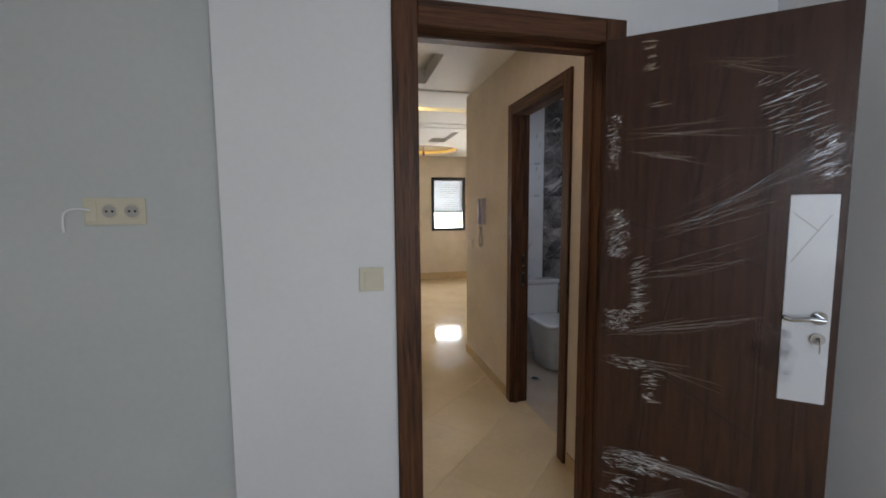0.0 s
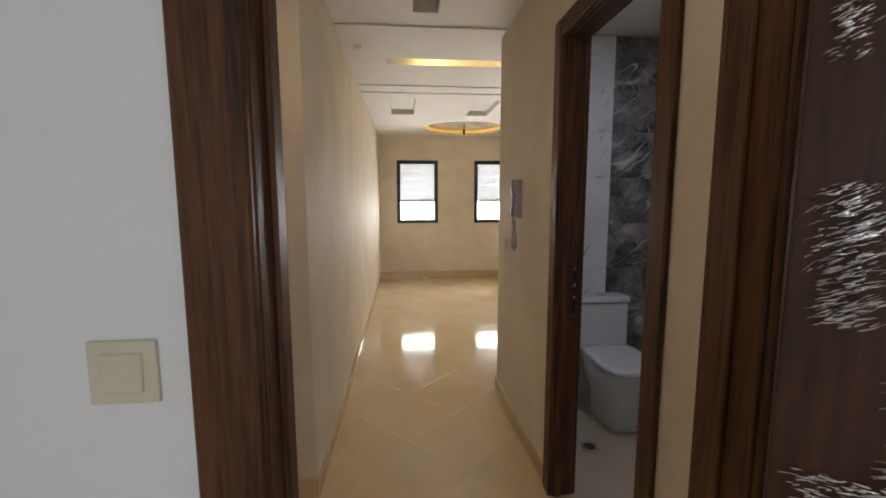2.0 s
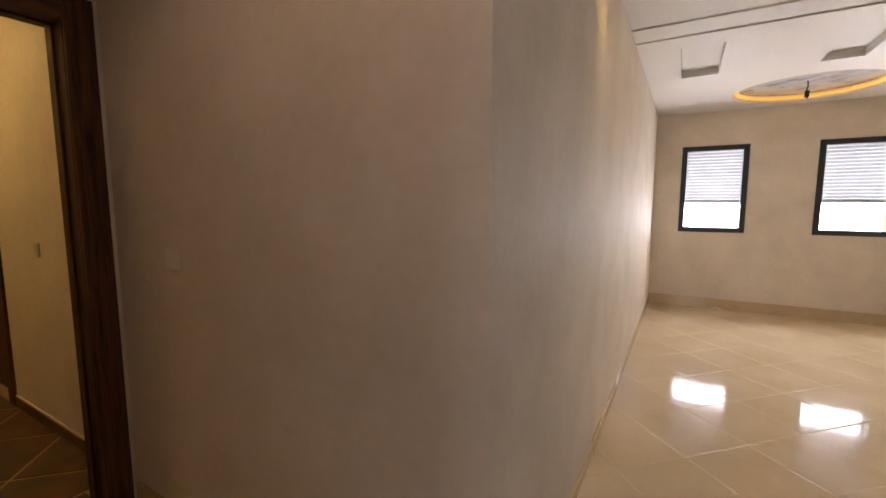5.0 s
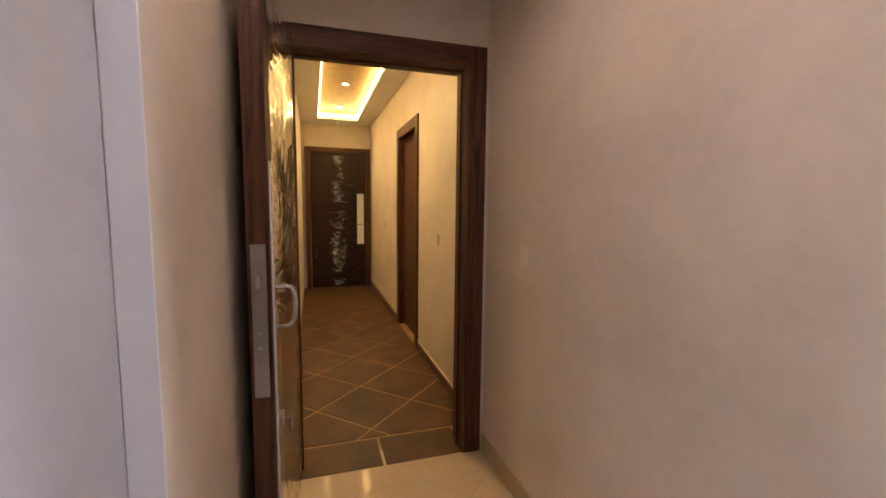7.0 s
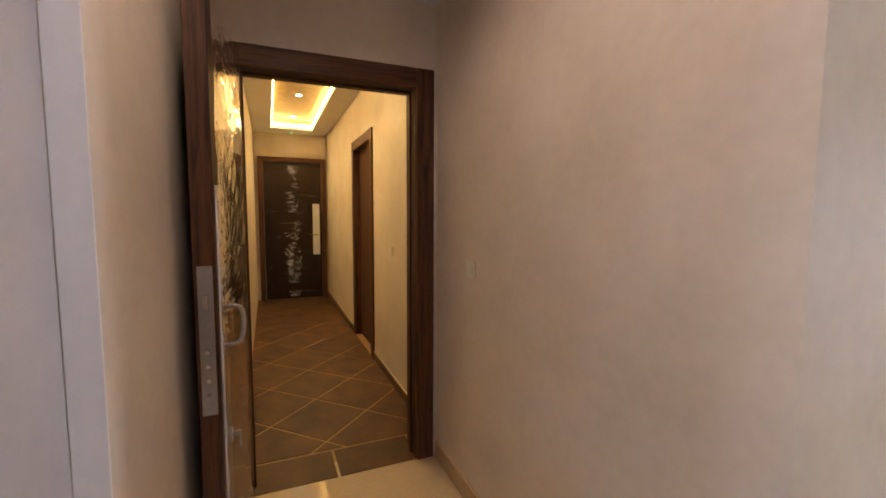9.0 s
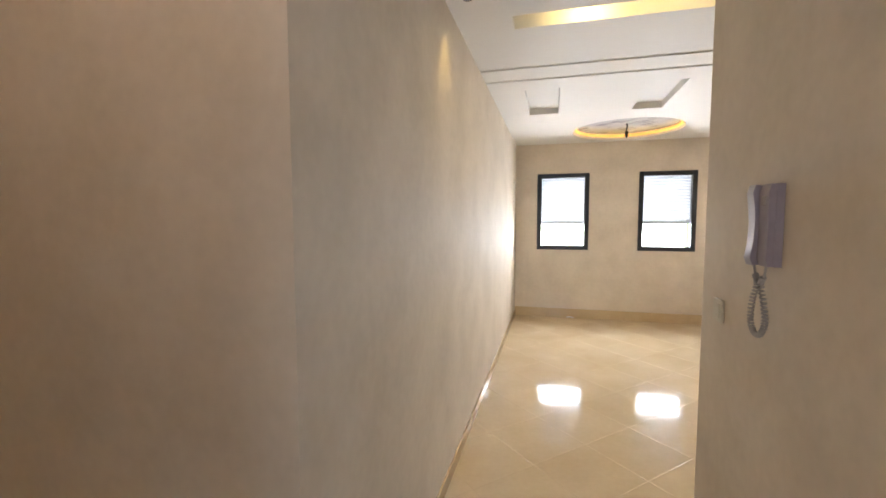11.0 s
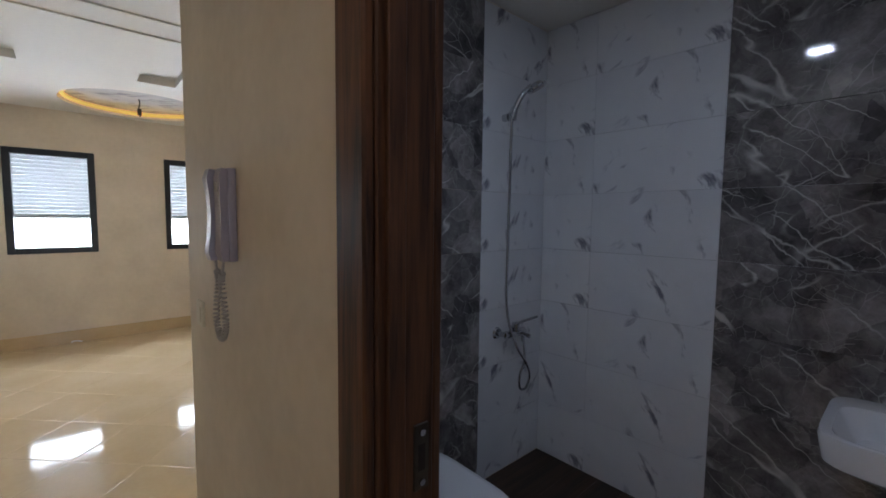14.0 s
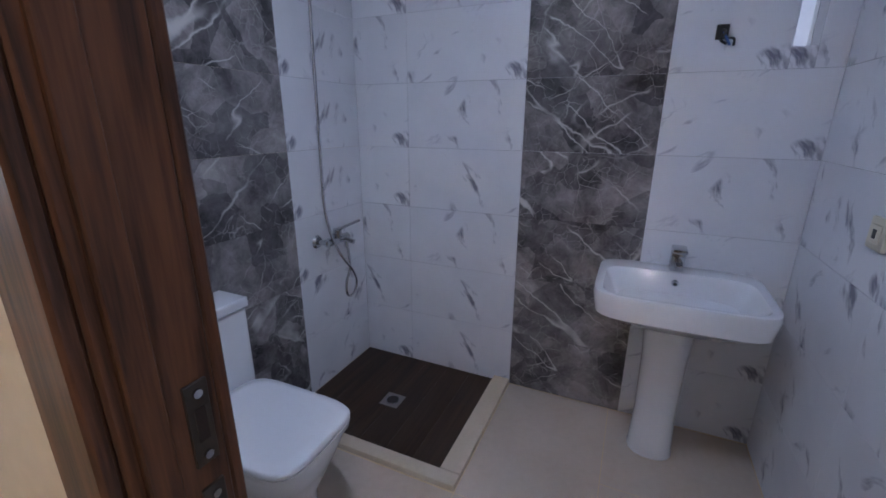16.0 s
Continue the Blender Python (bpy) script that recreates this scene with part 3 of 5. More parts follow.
setting("wall_corridor_west", slab("x", -2.28, -0.93, 0, 2.8, -8.08, -7.93), M_HALL, "beige wall around the entrance door", "wall")

BOXES = [(-0.83, -0.545, 1.80, 2.66), (0.15, 0.42, 1.81, 2.68)]
SLOT = (-0.81, 1.30, 0.465, 0.625)
HBOX = (-0.62, -0.47, -1.05, -0.36)
RC, RR = (0.265, 3.68), 0.62
RSQ = (RC[0] - 0.66, RC[0] + 0.66, RC[1] - 0.66, RC[1] + 0.66)
bm = slab("z", XD, XE + 0.1, -2.3, YN + 0.05, CZ, CZ + 0.12, [SLOT, HBOX, RSQ, *BOXES])
n = 64
outer, inner, high = [], [], []
for k in range(n):
    t = 2 * math.pi * k / n
    c, s = math.cos(t), math.sin(t)
    q = 0.66 / max(abs(c), abs(s))
    outer.append((RC[0] + q * c, RC[1] + q * s, CZ))
    inner.append((RC[0] + RR * c, RC[1] + RR * s, CZ))
    high.append((RC[0] + RR * c, RC[1] + RR * s, CZ + 0.085))
loft(bm, [outer, inner, high], False, False)
for q in BOXES:
    box(bm, q[0] + 0.001, q[1] - 0.001, q[2] + 0.001, q[3] - 0.001, CZ + 0.06, CZ + 0.119)
box(bm, XD - 0.1, XE + 0.1, -2.3, YN + 0.05, CZ + 0.123, CZ + 0.2)
setting("ceiling", bm, M_CEIL, "white plaster ceiling with recessed boxes and a light slot", "ceiling")
for g in ((XW, XE, 1.25, 1.275), (XW, XE, 1.52, 1.545), (XW, 0.0, -0.17, -0.14)):
    setting("trim", B(g[0] + 0.002, g[1] - 0.002, g[2], g[3], CZ - 0.009, CZ + 0.001, bevel=0.003), M_CEIL, "thin white plaster ceiling strip", "trim")
TRAY = (-7.55, -3.7, -1.87, -1.28)
bm = slab("z", -8.0, XD - 0.1, -2.2, -0.98, 2.66, 2.78, [TRAY])
setting("ceiling_corridor", bm, M_CEIL, "white corridor ceiling around a gold light tray", "ceiling")
setting("ceiling_tray", B(TRAY[0] - 0.1, TRAY[1] + 0.1, TRAY[2] - 0.1, TRAY[3] + 0.1, 2.783, 2.82), M_GOLD, "gold textured ceiling of the light tray", "ceiling")
setting("ceiling_bedroom", B(-3.1, 0.95, -6.05, -2.33, 2.75, 2.85), M_CEIL, "white bedroom ceiling", "ceiling")
setting("ceiling_bathroom", B(0.1, 1.81, YB, -0.17, 2.5, 2.6), M_CEIL, "white bathroom ceiling", "ceiling")

# skirtings
SK = [("x", XW, XW + 0.012, YP + 0.0, YN, 0.075), ("y", XW, XE, YN - 0.014, YN, 0.13), ("y", XD + 0.02, XW + 0.012, YP - 0.012, YP, 0.1),
      ("x", -0.012, 0.0, -1.125, 0.0, 0.08), ("x", -0.012, 0.0, YB + 0.03, -1.985, 0.08), ("y", 0.0, XE, 0.0, 0.012, 0.08)]
for ax, a, b, c, d, h in SK:
    bb = B(a, b, c, d, 0.0, h, bevel=0.002)
    setting("baseboard", bb, M_SKIRTF, "polished beige tile skirting along the wall", "skirting")
for x0, x1 in ((-7.93, -5.57), (-4.58, XD - 0.15)):
    setting("baseboard", B(x0, x1, -1.042, -1.03, 0, 0.066, bevel=0.002), M_BROWN, "brown tile skirting along the corridor wall", "skirting")
    # paler strip that paints the lit top edge of the skirting
    setting("trim", B(x0, x1, -1.041, -1.03, 0.066, 0.082, bevel=0.002), M_SKIRT, "pale strip for the lit top edge of the skirting", "trim")

# ---- doorways ----


def casing(name, axis, a0, a1, top, face, back, label, w=0.1, stop=None, sides=(1, 1)):
    """A lined doorway: a board on each side and over the top, jamb linings and a stop. a0, a1: the opening along the wall;
    face, back: the wall's two faces; the near face carries the boards, stepped towards the opening."""
    e = tagged(new(name), label, "door frame", kind="structure")
    sgn = 1 if face > back else -1
    up, across = M_WOODZ, (M_WOODX if axis == "y" else M_WOODY)

    def bar(nm, u0, u1, d0, d1, z0, z1, mat, bev=0.004):
        d0, d1 = min(d0, d1), max(d0, d1)
        bm2 = B(u0, u1, d0, d1, z0, z1, bevel=bev) if axis == "y" else B(d0, d1, u0, u1, z0, z1, bevel=bev)
        part(nm, bm2, mat, e)

    for f, s in ((face, sgn), (back, -sgn))[:sum(sides)]:
        bar("casing_board", a0 - w, a0, f, f + s * 0.018, 0.001, top + w, up)
        bar("casing_board", a1, a1 + w, f, f + s * 0.018, 0.001, top + w, up)
        bar("head_board", a0, a1, f, f + s * 0.017, top, top + w, across)
    bar("jamb", a0 - 0.018, a0 + 0.002, face, back, 0.001, top + 0.018, up, 0.003)
    bar("jamb", a1 - 0.002, a1 + 0.018, face, back, 0.001, top + 0.018, up, 0.003)
    bar("head_jamb", a0 + 0.002, a1 - 0.002, face, back, top - 0.002, top + 0.018, across, 0.003)
    if stop is not None:
        bar("door_stop", a0 + 0.002, a0 + 0.012, stop, stop + 0.03, 0.001, top - 0.002, up, 0.002)
        bar("door_stop", a1 - 0.012, a1 - 0.002, stop, stop + 0.03, 0.001, top - 0.002, up, 0.002)
        bar("door_stop", a0 + 0.012, a1 - 0.012, stop, stop + 0.03, top - 0.012, top - 0.002, across, 0.002)
    return e


casing("door_1", "y", -0.893, -0.1, 2.127, YS, YB + 0.004, "dark stained wooden bedroom door frame", w=0.097, stop=-2.31, sides=(1, 0))
casing("door_2", "x", -1.893, -1.187, 2.098, 0.0, 0.1, "dark stained wooden bathroom door frame", w=0.076, stop=0.012)
casing("door_3", "x", -2.05, -1.20, 2.07, XD, XD - 0.15, "dark stained wooden frame between hall and corridor", stop=XD - 0.1)
casing("door_4", "y", -5.47, -4.68, 2.1, -1.03, -0.93, "dark stained wooden frame in the corridor", stop=-0.98)
solid("inner_door", B(-5.46, -4.69, -0.975, -0.935, 0.005, 2.09, bevel=0.003), M_WOODZ, "closed dark stained wooden door in the corridor", "door")

# strike plates in the bathroom jamb
for z0, z1, label in ((1.02, 1.12, "steel strike plate screwed to the door jamb"), (0.88, 0.99, "lower steel strike plate with a splintered slot")):
    sp = thing("strike_plate", label, "strike plate", "strike plates in the bathroom jamb")
    part("plate", B(0.062, 0.088, -1.1925, -1.188, z0, z1, bevel=0.0006), M_BRONZE, sp)
    part("bolt_slot", B(0.069, 0.081, -1.1935, -1.191, z0 + 0.03, z1 - 0.03), M_GROOVE, sp)
    for z in (z0 + 0.012, z1 - 0.012):
        part("screw", cyl(bmesh.new(), (0.075, -1.196, z), (0.075, -1.191, z), 0.005, n=12), M_CHROME, sp)


def film_sheet(w, h, y, side, seed, folds=26, amp=0.0012, fan=0.0):
    """A crinkled sheet over a door face, in the door's own axes."""
    bm = bmesh.new()
    nx, nz = 44, 120
    vs = []
    for j in range(nz + 1):
        row = []
        for i in range(nx + 1):
            x, z = w * i / nx, h * j / nz
            q = noise.noise(Vector((x * 3.1 + seed, z * 9.0, seed * 0.7))) * 0.5 + noise.noise(Vector((x * 2.0 + z * 6.0, z * 30.0, seed))) * 0.35
            q += 0.45 * max(0.0, noise.noise(Vector((x * 1.3, z * 2.4, seed + 3)))) * math.sin(z * folds * 6 + x * 14)
            if fan:
                a = math.atan2(z - h * 0.55, w * 1.15 - x)
                q += fan * math.sin(a * 46 + 3 * noise.noise(Vector((x * 4, z * 3, seed)))) * (0.4 + noise.noise(Vector((x * 3, z * 5, 2.0))))
            row.append(bm.verts.new((x, y + side * (0.006 + amp * (q + 0.7)), z)))
        vs.append(row)
    for j in range(nz):
        for i in range(nx):
            bm.faces.new((vs[j][i], vs[j][i + 1], vs[j + 1][i + 1], vs[j + 1][i]))
    return bm


def creases(w, h, y, side, seed, band=0.09, dashes=780, lines=40, size=1.0):
    """Thin ridges where the film is gathered: long stray lines and clusters of short dashes in a band."""
    rnd = random.Random(seed)
    bm = bmesh.new()

    def ridge(x, z, length, tilt, r):
        dx, dz = length * math.cos(tilt), length * math.sin(tilt)
        n = max(4, int(length / 0.03))
        pts = []
        for i in range(n + 1):
            u = i / n
            px, pz = x + dx * u, z + dz * u + 0.006 * noise.noise(Vector((x + u * length * 5, z * 9, seed)))
            if 0.008 < px < w - 0.008 and 0.02 < pz < h - 0.02:
                pts.append((px, pz))
        if len(pts) < 3:
            return
        rows = []
        for i, (px, pz) in enumerate(pts):
            k = r * math.sin(math.pi * (i + 0.35) / (len(pts) - 0.3))
            rows.append([bm.verts.new((px, y + side * o, pz + e)) for o, e in ((0.009, -k), (0.009 + 0.9 * k, 0.0), (0.009, k))])
        for a, c in zip(rows, rows[1:]):
            for j in (0, 1):
                bm.faces.new((a[j], a[j + 1], c[j + 1], c[j]))

    for _ in range(lines):
        ridge(rnd.uniform(-0.05, 0.6 * w), rnd.uniform(0.05, h), rnd.uniform(0.1, 0.5) * w, rnd.gauss(0.06, 0.1), rnd.uniform(0.0004, 0.0009))
    made = 0
    while made < dashes:
        z = rnd.uniform(0.03, h - 0.03)
        den = noise.noise(Vector((seed * 0.37, z * 4.2, 1.5))) + 0.45 * noise.noise(Vector((seed, z * 13.0, 4.0)))
        if den < rnd.uniform(-0.35, 0.55):
            continue
        made += 1
        x = w * (band + 0.07 * noise.noise(Vector((z * 2.3, seed, 0.0)))) + rnd.gauss(0.0, 0.028)
        fold = 0.15 + 0.5 * noise.noise(Vector((x * 6, z * 7, seed + 8)))
        ridge(x, z, size * rnd.uniform(0.006, 0.026), fold + rnd.gauss(0.0, 0.12), size * rnd.uniform(0.0004, 0.0013))
    for _ in range(int(lines * 1.6)):
        ridge(rnd.uniform(0.2, 0.95) * w, rnd.uniform(0.1, h), rnd.uniform(0.02, 0.09), rnd.gauss(0.2, 0.12), rnd.uniform(0.0005, 0.0012))
    return bm


def gathers(w, h, y, side, seed, clusters, pulls):
    """Ridges in stretched film. clusters: (x, z, half width, half height, count, length, lean);
    pulls: bundles of long creases (x0, z0, x1, z1, count, spread)."""
    rnd = random.Random(seed)
    bm = bmesh.new()

    def ridge(x0, z0, x1, z1, r, sag=0.0):
        n = max(4, int(math.hypot(x1 - x0, z1 - z0) / 0.03))
        rows = []
        for i in range(n + 1):
            u = i / n
            px = x0 + (x1 - x0) * u
            pz = z0 + (z1 - z0) * u - sag * math.sin(math.pi * u) + 0.004 * noise.noise(Vector((px * 7, z0 * 9, seed)))
            if not (0.006 < px < w - 0.006 and 0.02 < pz < h - 0.02):
                continue
            k = r * (0.25 + 0.75 * math.sin(math.pi * (i + 0.3) / (n + 0.6)))
            rows.append([bm.verts.new((px, y + side * o, pz + e)) for o, e in ((0.009, -k), (0.009 + 0.9 * k, 0.0), (0.009, k))])
        for a, c in zip(rows, rows[1:]):
            for j in (0, 1):
                bm.faces.new((a[j], a[j + 1], c[j + 1], c[j]))

    for cx, cz, sx, sz, count, length, lean in clusters:
        for _ in range(count):
            a, q = lean + rnd.gauss(0, 0.13), length * rnd.uniform(0.35, 1.25)
            x, z = cx + rnd.triangular(-sx, sx), cz + rnd.uniform(-sz, sz)
            ridge(x, z, x + q * math.cos(a), z + q * math.sin(a), rnd.uniform(0.0004, 0.0015))
    for x0, z0, x1, z1, count, spread in pulls:
        for _ in range(count):
            a, b = rnd.uniform(0.0, 0.25), rnd.uniform(0.55, 1.0)
            d0, d1 = rnd.gauss(0, spread * 0.4), rnd.gauss(0, spread)
            ridge(x0 + (x1 - x0) * a, z0 + (z1 - z0) * a + d0, x0 + (x1 - x0) * b, z0 + (z1 - z0) * b + d1, rnd.uniform(0.0002, 0.00065), rnd.uniform(-0.008, 0.012))
    return bm


def groove(bm, x0, z0, x1, z1, y, side, r=0.0022):
    """A narrow dark line let into a door face."""
    d = Vector((x1 - x0, 0, z1 - z0)).normalized()
    nrm = Vector((-d.z, 0, d.x)) * r
    a, b = Vector((x0, y + side * 0.0008, z0)), Vector((x1, y + side * 0.0008, z1))
    p = [a - nrm, a + nrm, b + nrm, b - nrm]
    back = [Vector((v.x, y - side * 0.003, v.z)) for v in p]
    loft(bm, [[tuple(v) for v in back], [tuple(v) for v in p]])


def door_leaf(label, w, h, m, side, mat, plate, pull, seed, lines, film, amp, fan, clusters=(), pulls=(), t=0.04):
    e = thing("door_leaf", label, "door", "", m)
    y0, y1 = (-t, 0.0)
    f = y0 if side < 0 else y1
    part("panel", B(0, w, y0, y1, 0.008, h, bevel=0.002), mat, e)
    for ln in lines:
        gbm = bmesh.new()
        groove(gbm, *ln, f, side)
        part("groove", gbm, M_GROOVE, e)
    if plate:
        px0, px1, pz0, pz1, pmat, plabel = plate
        ya, yb = sorted((f + side * 0.001, f + side * 0.007))
        pl = part("lock_plate", B(px0, px1, ya, yb, pz0, pz1, bevel=0.002), pmat, e, plabel)
        zc = pz0 + 0.42 * (pz1 - pz0)
        fy = f + side * 0.007
        part("cylinder_rose", cyl(bmesh.new(), (px1 - 0.035, fy, zc - 0.075), (px1 - 0.035, fy + side * 0.012, zc - 0.075), 0.021), M_STEEL, pl, smooth=40)
        kbm = bmesh.new()
        box(kbm, px1 - 0.037, px1 - 0.033, *sorted((fy + side * 0.012, fy + side * 0.035)), zc - 0.083, zc - 0.067, bevel=0.001)
        box(kbm, px1 - 0.037, px1 - 0.033, *sorted((fy + side * 0.03, fy + side * 0.036)), zc - 0.12, zc - 0.083, bevel=0.001)
        part("key", kbm, M_STEEL, pl)
        if not pull:
            for ln in ((px0 + 0.008, pz1 - 0.06, px1 - 0.05, pz1 - 0.13), (px1 - 0.02, pz1 - 0.07, px0 + 0.012, pz1 - 0.24)):
                gbm = bmesh.new()
                groove(gbm, *ln, fy, side, 0.0012)
                part("engraved_line", gbm, M_CORD, pl)
            flap = bmesh.new()
            grid = [[flap.verts.new((px0 - 0.085 + 0.13 * i / 12 + 0.02 * noise.noise(Vector((i * 0.5, j * 0.4, 1.0))), fy + side * (0.012 + 0.016 * noise.noise(Vector((i * 0.9, j * 0.8, 5.0)))),
                                     pz0 + 0.10 + 0.20 * j / 14 - 0.05 * i / 12)) for i in range(13)] for j in range(15)]
            for j in range(14):
                for i in range(12):
                    if abs(i - 5.5) + abs(j - 6.5) * 0.8 < 9.0:
                        flap.faces.new((grid[j][i], grid[j][i + 1], grid[j + 1][i + 1], grid[j + 1][i]))
            part("torn_film", flap, M_FILMH, pl, "torn crumpled clear film flap")
            hb = bmesh.new()
            cyl(hb, (px1 - 0.035, fy, zc), (px1 - 0.035, fy + side * 0.01, zc), 0.024)
            cyl(hb, (px1 - 0.035, fy + side * 0.01, zc), (px1 - 0.035, fy + side * 0.045, zc), 0.009)
            tube(hb, spline([(px1 - 0.028, fy + side * 0.045, zc), (px1 - 0.07, fy + side * 0.046, zc + 0.002), (px1 - 0.12, fy + side * 0.043, zc - 0.004), (px1 - 0.145, fy + side * 0.04, zc + 0.004)]), 0.0085)
            part("lever_handle", hb, M_CHROME, pl, "brushed steel lever handle", smooth=40)
    if pull:
        hb = bmesh.new()
        xh = w - 0.06
        tube(hb, spline([(xh, f, 1.13), (xh, f + side * 0.035, 1.135), (xh, f + side * 0.055, 1.12), (xh, f + side * 0.058, 1.07), (xh, f + side * 0.05, 1.03), (xh, f + side * 0.03, 1.02), (xh, f, 1.02)]), 0.007)
        part("pull_handle", hb, M_CHROME, e, "chrome D-shaped pull handle", smooth=40)
        ya, yb = sorted((f + side * 0.001, f + side * 0.009))
        part("escutcheon", B(xh - 0.02, xh + 0.02, ya, yb, 0.82, 1.17, bevel=0.003), M_STEEL, e)
        lk = part("lock_face", B(w - 0.0005, w + 0.0022, y0 + 0.009, y1 - 0.009, 0.84, 1.26, bevel=0.0006), M_STEEL, e)
        for z in (0.9, 0.94, 0.98, 1.02):
            part("bolt", cyl(bmesh.new(), (w + 0.001, -t / 2, z), (w + 0.007, -t / 2, z), 0.006, n=12), M_CHROME, lk)
        part("latch", B(w + 0.001, w + 0.011, -t / 2 - 0.007, -t / 2 + 0.007, 1.14, 1.18, bevel=0.002), M_CHROME, lk)
    fo = part("plastic_wrap", film_sheet(w, h - 0.012, f + side * (0.004 if plate else 0.0), side, seed, 26, amp, fan), film, e, "crinkled clear protective plastic film")
    fo.location = (0, 0, 0.006)
    if clusters:
        cb = gathers(w, h - 0.012, f + side * 0.004, side, int(seed * 10), clusters, pulls)
    else:
        cb = creases(w, h - 0.012, f + side * (0.004 if plate else 0.0), side, int(seed * 10))
    tagged(part("film_creases", cb, M_CREASE, fo), kind="stuff")
    return e


WRAP_CLUSTERS = [(0.145, 2.04, 0.02, 0.075, 26, 0.04, 0.06), (0.17, 1.83, 0.03, 0.01, 5, 0.05, 0.0), (0.035, 1.70, 0.03, 0.11, 190, 0.014, 0.4),
                 (0.06, 1.33, 0.05, 0.10, 330, 0.018, 0.45), (0.13, 1.11, 0.03, 0.12, 110, 0.045, 0.25), (0.08, 0.97, 0.08, 0.045, 190, 0.016, 0.1),
                 (0.12, 0.79, 0.11, 0.025, 80, 0.022, -0.1), (0.19, 0.69, 0.035, 0.07, 42, 0.04, 0.05), (0.16, 0.36, 0.15, 0.05, 190, 0.025, -0.05),
                 (0.09, 0.24, 0.08, 0.05, 60, 0.03, 0.0), (0.70, 1.60, 0.06, 0.09, 55, 0.05, 0.5), (0.58, 1.78, 0.12, 0.10, 40, 0.07, 0.35), (0.6, 0.2, 0.12, 0.06, 40, 0.05, 0.2)]
WRAP_PULLS = [(0.08, 1.73, 0.62, 1.72, 9, 0.02), (0.07, 1.67, 0.43, 1.60, 7, 0.012), (0.15, 1.30, 0.78, 1.62, 16, 0.06), (0.1, 1.15, 0.7, 1.32, 8, 0.05),
              (0.02, 0.91, 0.60, 1.03, 14, 0.025), (0.05, 0.80, 0.5, 0.77, 7, 0.03), (0.02, 0.40, 0.65, 0.31, 14, 0.025), (0.06, 0.14, 0.5, 0.33, 10, 0.03), (0.3, 1.98, 0.75, 1.86, 9, 0.04)]
door_leaf("open walnut veneer bedroom door still wrapped in plastic film", 0.79, 2.122, pose(-0.098, -2.394, 0, 0, 0, -38.6), -1, M_LEAF,
          (0.628, 0.765, 0.735, 1.485, M_WHITEP, "white lacquered lock plate"), False, 1.7,
          [(0.01, 1.42, 0.57, 1.22), (0.45, 2.08, 0.3, 1.32), (0.3, 1.32, 0.2, 0.72), (0.57, 2.08, 0.57, 0.02), (0.01, 0.93, 0.57, 0.55), (0.2, 0.72, 0.14, 0.02)], M_FILM, 0.0012, 0.0, WRAP_CLUSTERS, WRAP_PULLS)
door_leaf("open stained wooden hall door wrapped in plastic film", 0.85, 2.05, pose(-2.83, -2.058, 0, 0, 0, -1.5), 1, M_WOODZ,
          (0.7, 0.83, 0.35, 1.48, M_WHITEP, "white protective lock plate"), True, 4.2, [], M_FILMH, 0.0024, 1.3, t=0.056)

# entrance door at the corridor's end
ed = thing("entrance_door", "closed dark brown entrance door wrapped in shiny plastic", "door")
part("panel", B(-7.92, -7.87, -2.0, -1.13, 0.01, 2.2, bevel=0.003), M_LEAFD, ed)
for y0, y1 in ((-2.08, -2.005), (-1.125, -1.05)):
    part("frame_post", B(-7.928, -7.85, y0, y1, 0.0, 2.28, bevel=0.004), M_WOODZ, ed)
part("frame_head", B(-7.928, -7.85, -2.005, -1.125, 2.205, 2.28, bevel=0.004), M_WOODY, ed)
part("lock_plate", B(-7.869, -7.862, -1.27, -1.16, 0.72, 1.55, bevel=0.002), M_WHITEP, ed, "pale lock plate")
hb = bmesh.new()
tube(hb, spline([(-7.862, -1.2, 1.05), (-7.82, -1.2, 1.05), (-7.815, -1.23, 1.05), (-7.815, -1.31, 1.045)]), 0.009)
part("lever_handle", hb, M_CHROME, ed, smooth=40)
fbm = film_sheet(0.87, 2.18, 0, 1, 9.1)
bmesh.ops.transform(fbm, matrix=pose(-7.862, -1.13, 0.012, 0, 0, -90), verts=fbm.verts)
pw = part("plastic_wrap", fbm, M_FILM, ed, "shiny crinkled plastic film")
# crease ridges coloured white to draw the film's glints
for sd, bd, num in ((31, 0.52, 240), (57, 0.42, 110)):
    cbm = creases(0.87, 2.18, 0, 1, sd, bd, num, 8, 2.8)
    bmesh.ops.transform(cbm, matrix=pose(-7.862, -1.13, 0.012, 0, 0, -90), verts=cbm.verts)
    tagged(part("film_creases", cbm, M_FILM_GLINT, pw), kind="stuff")

# ---- windows ----


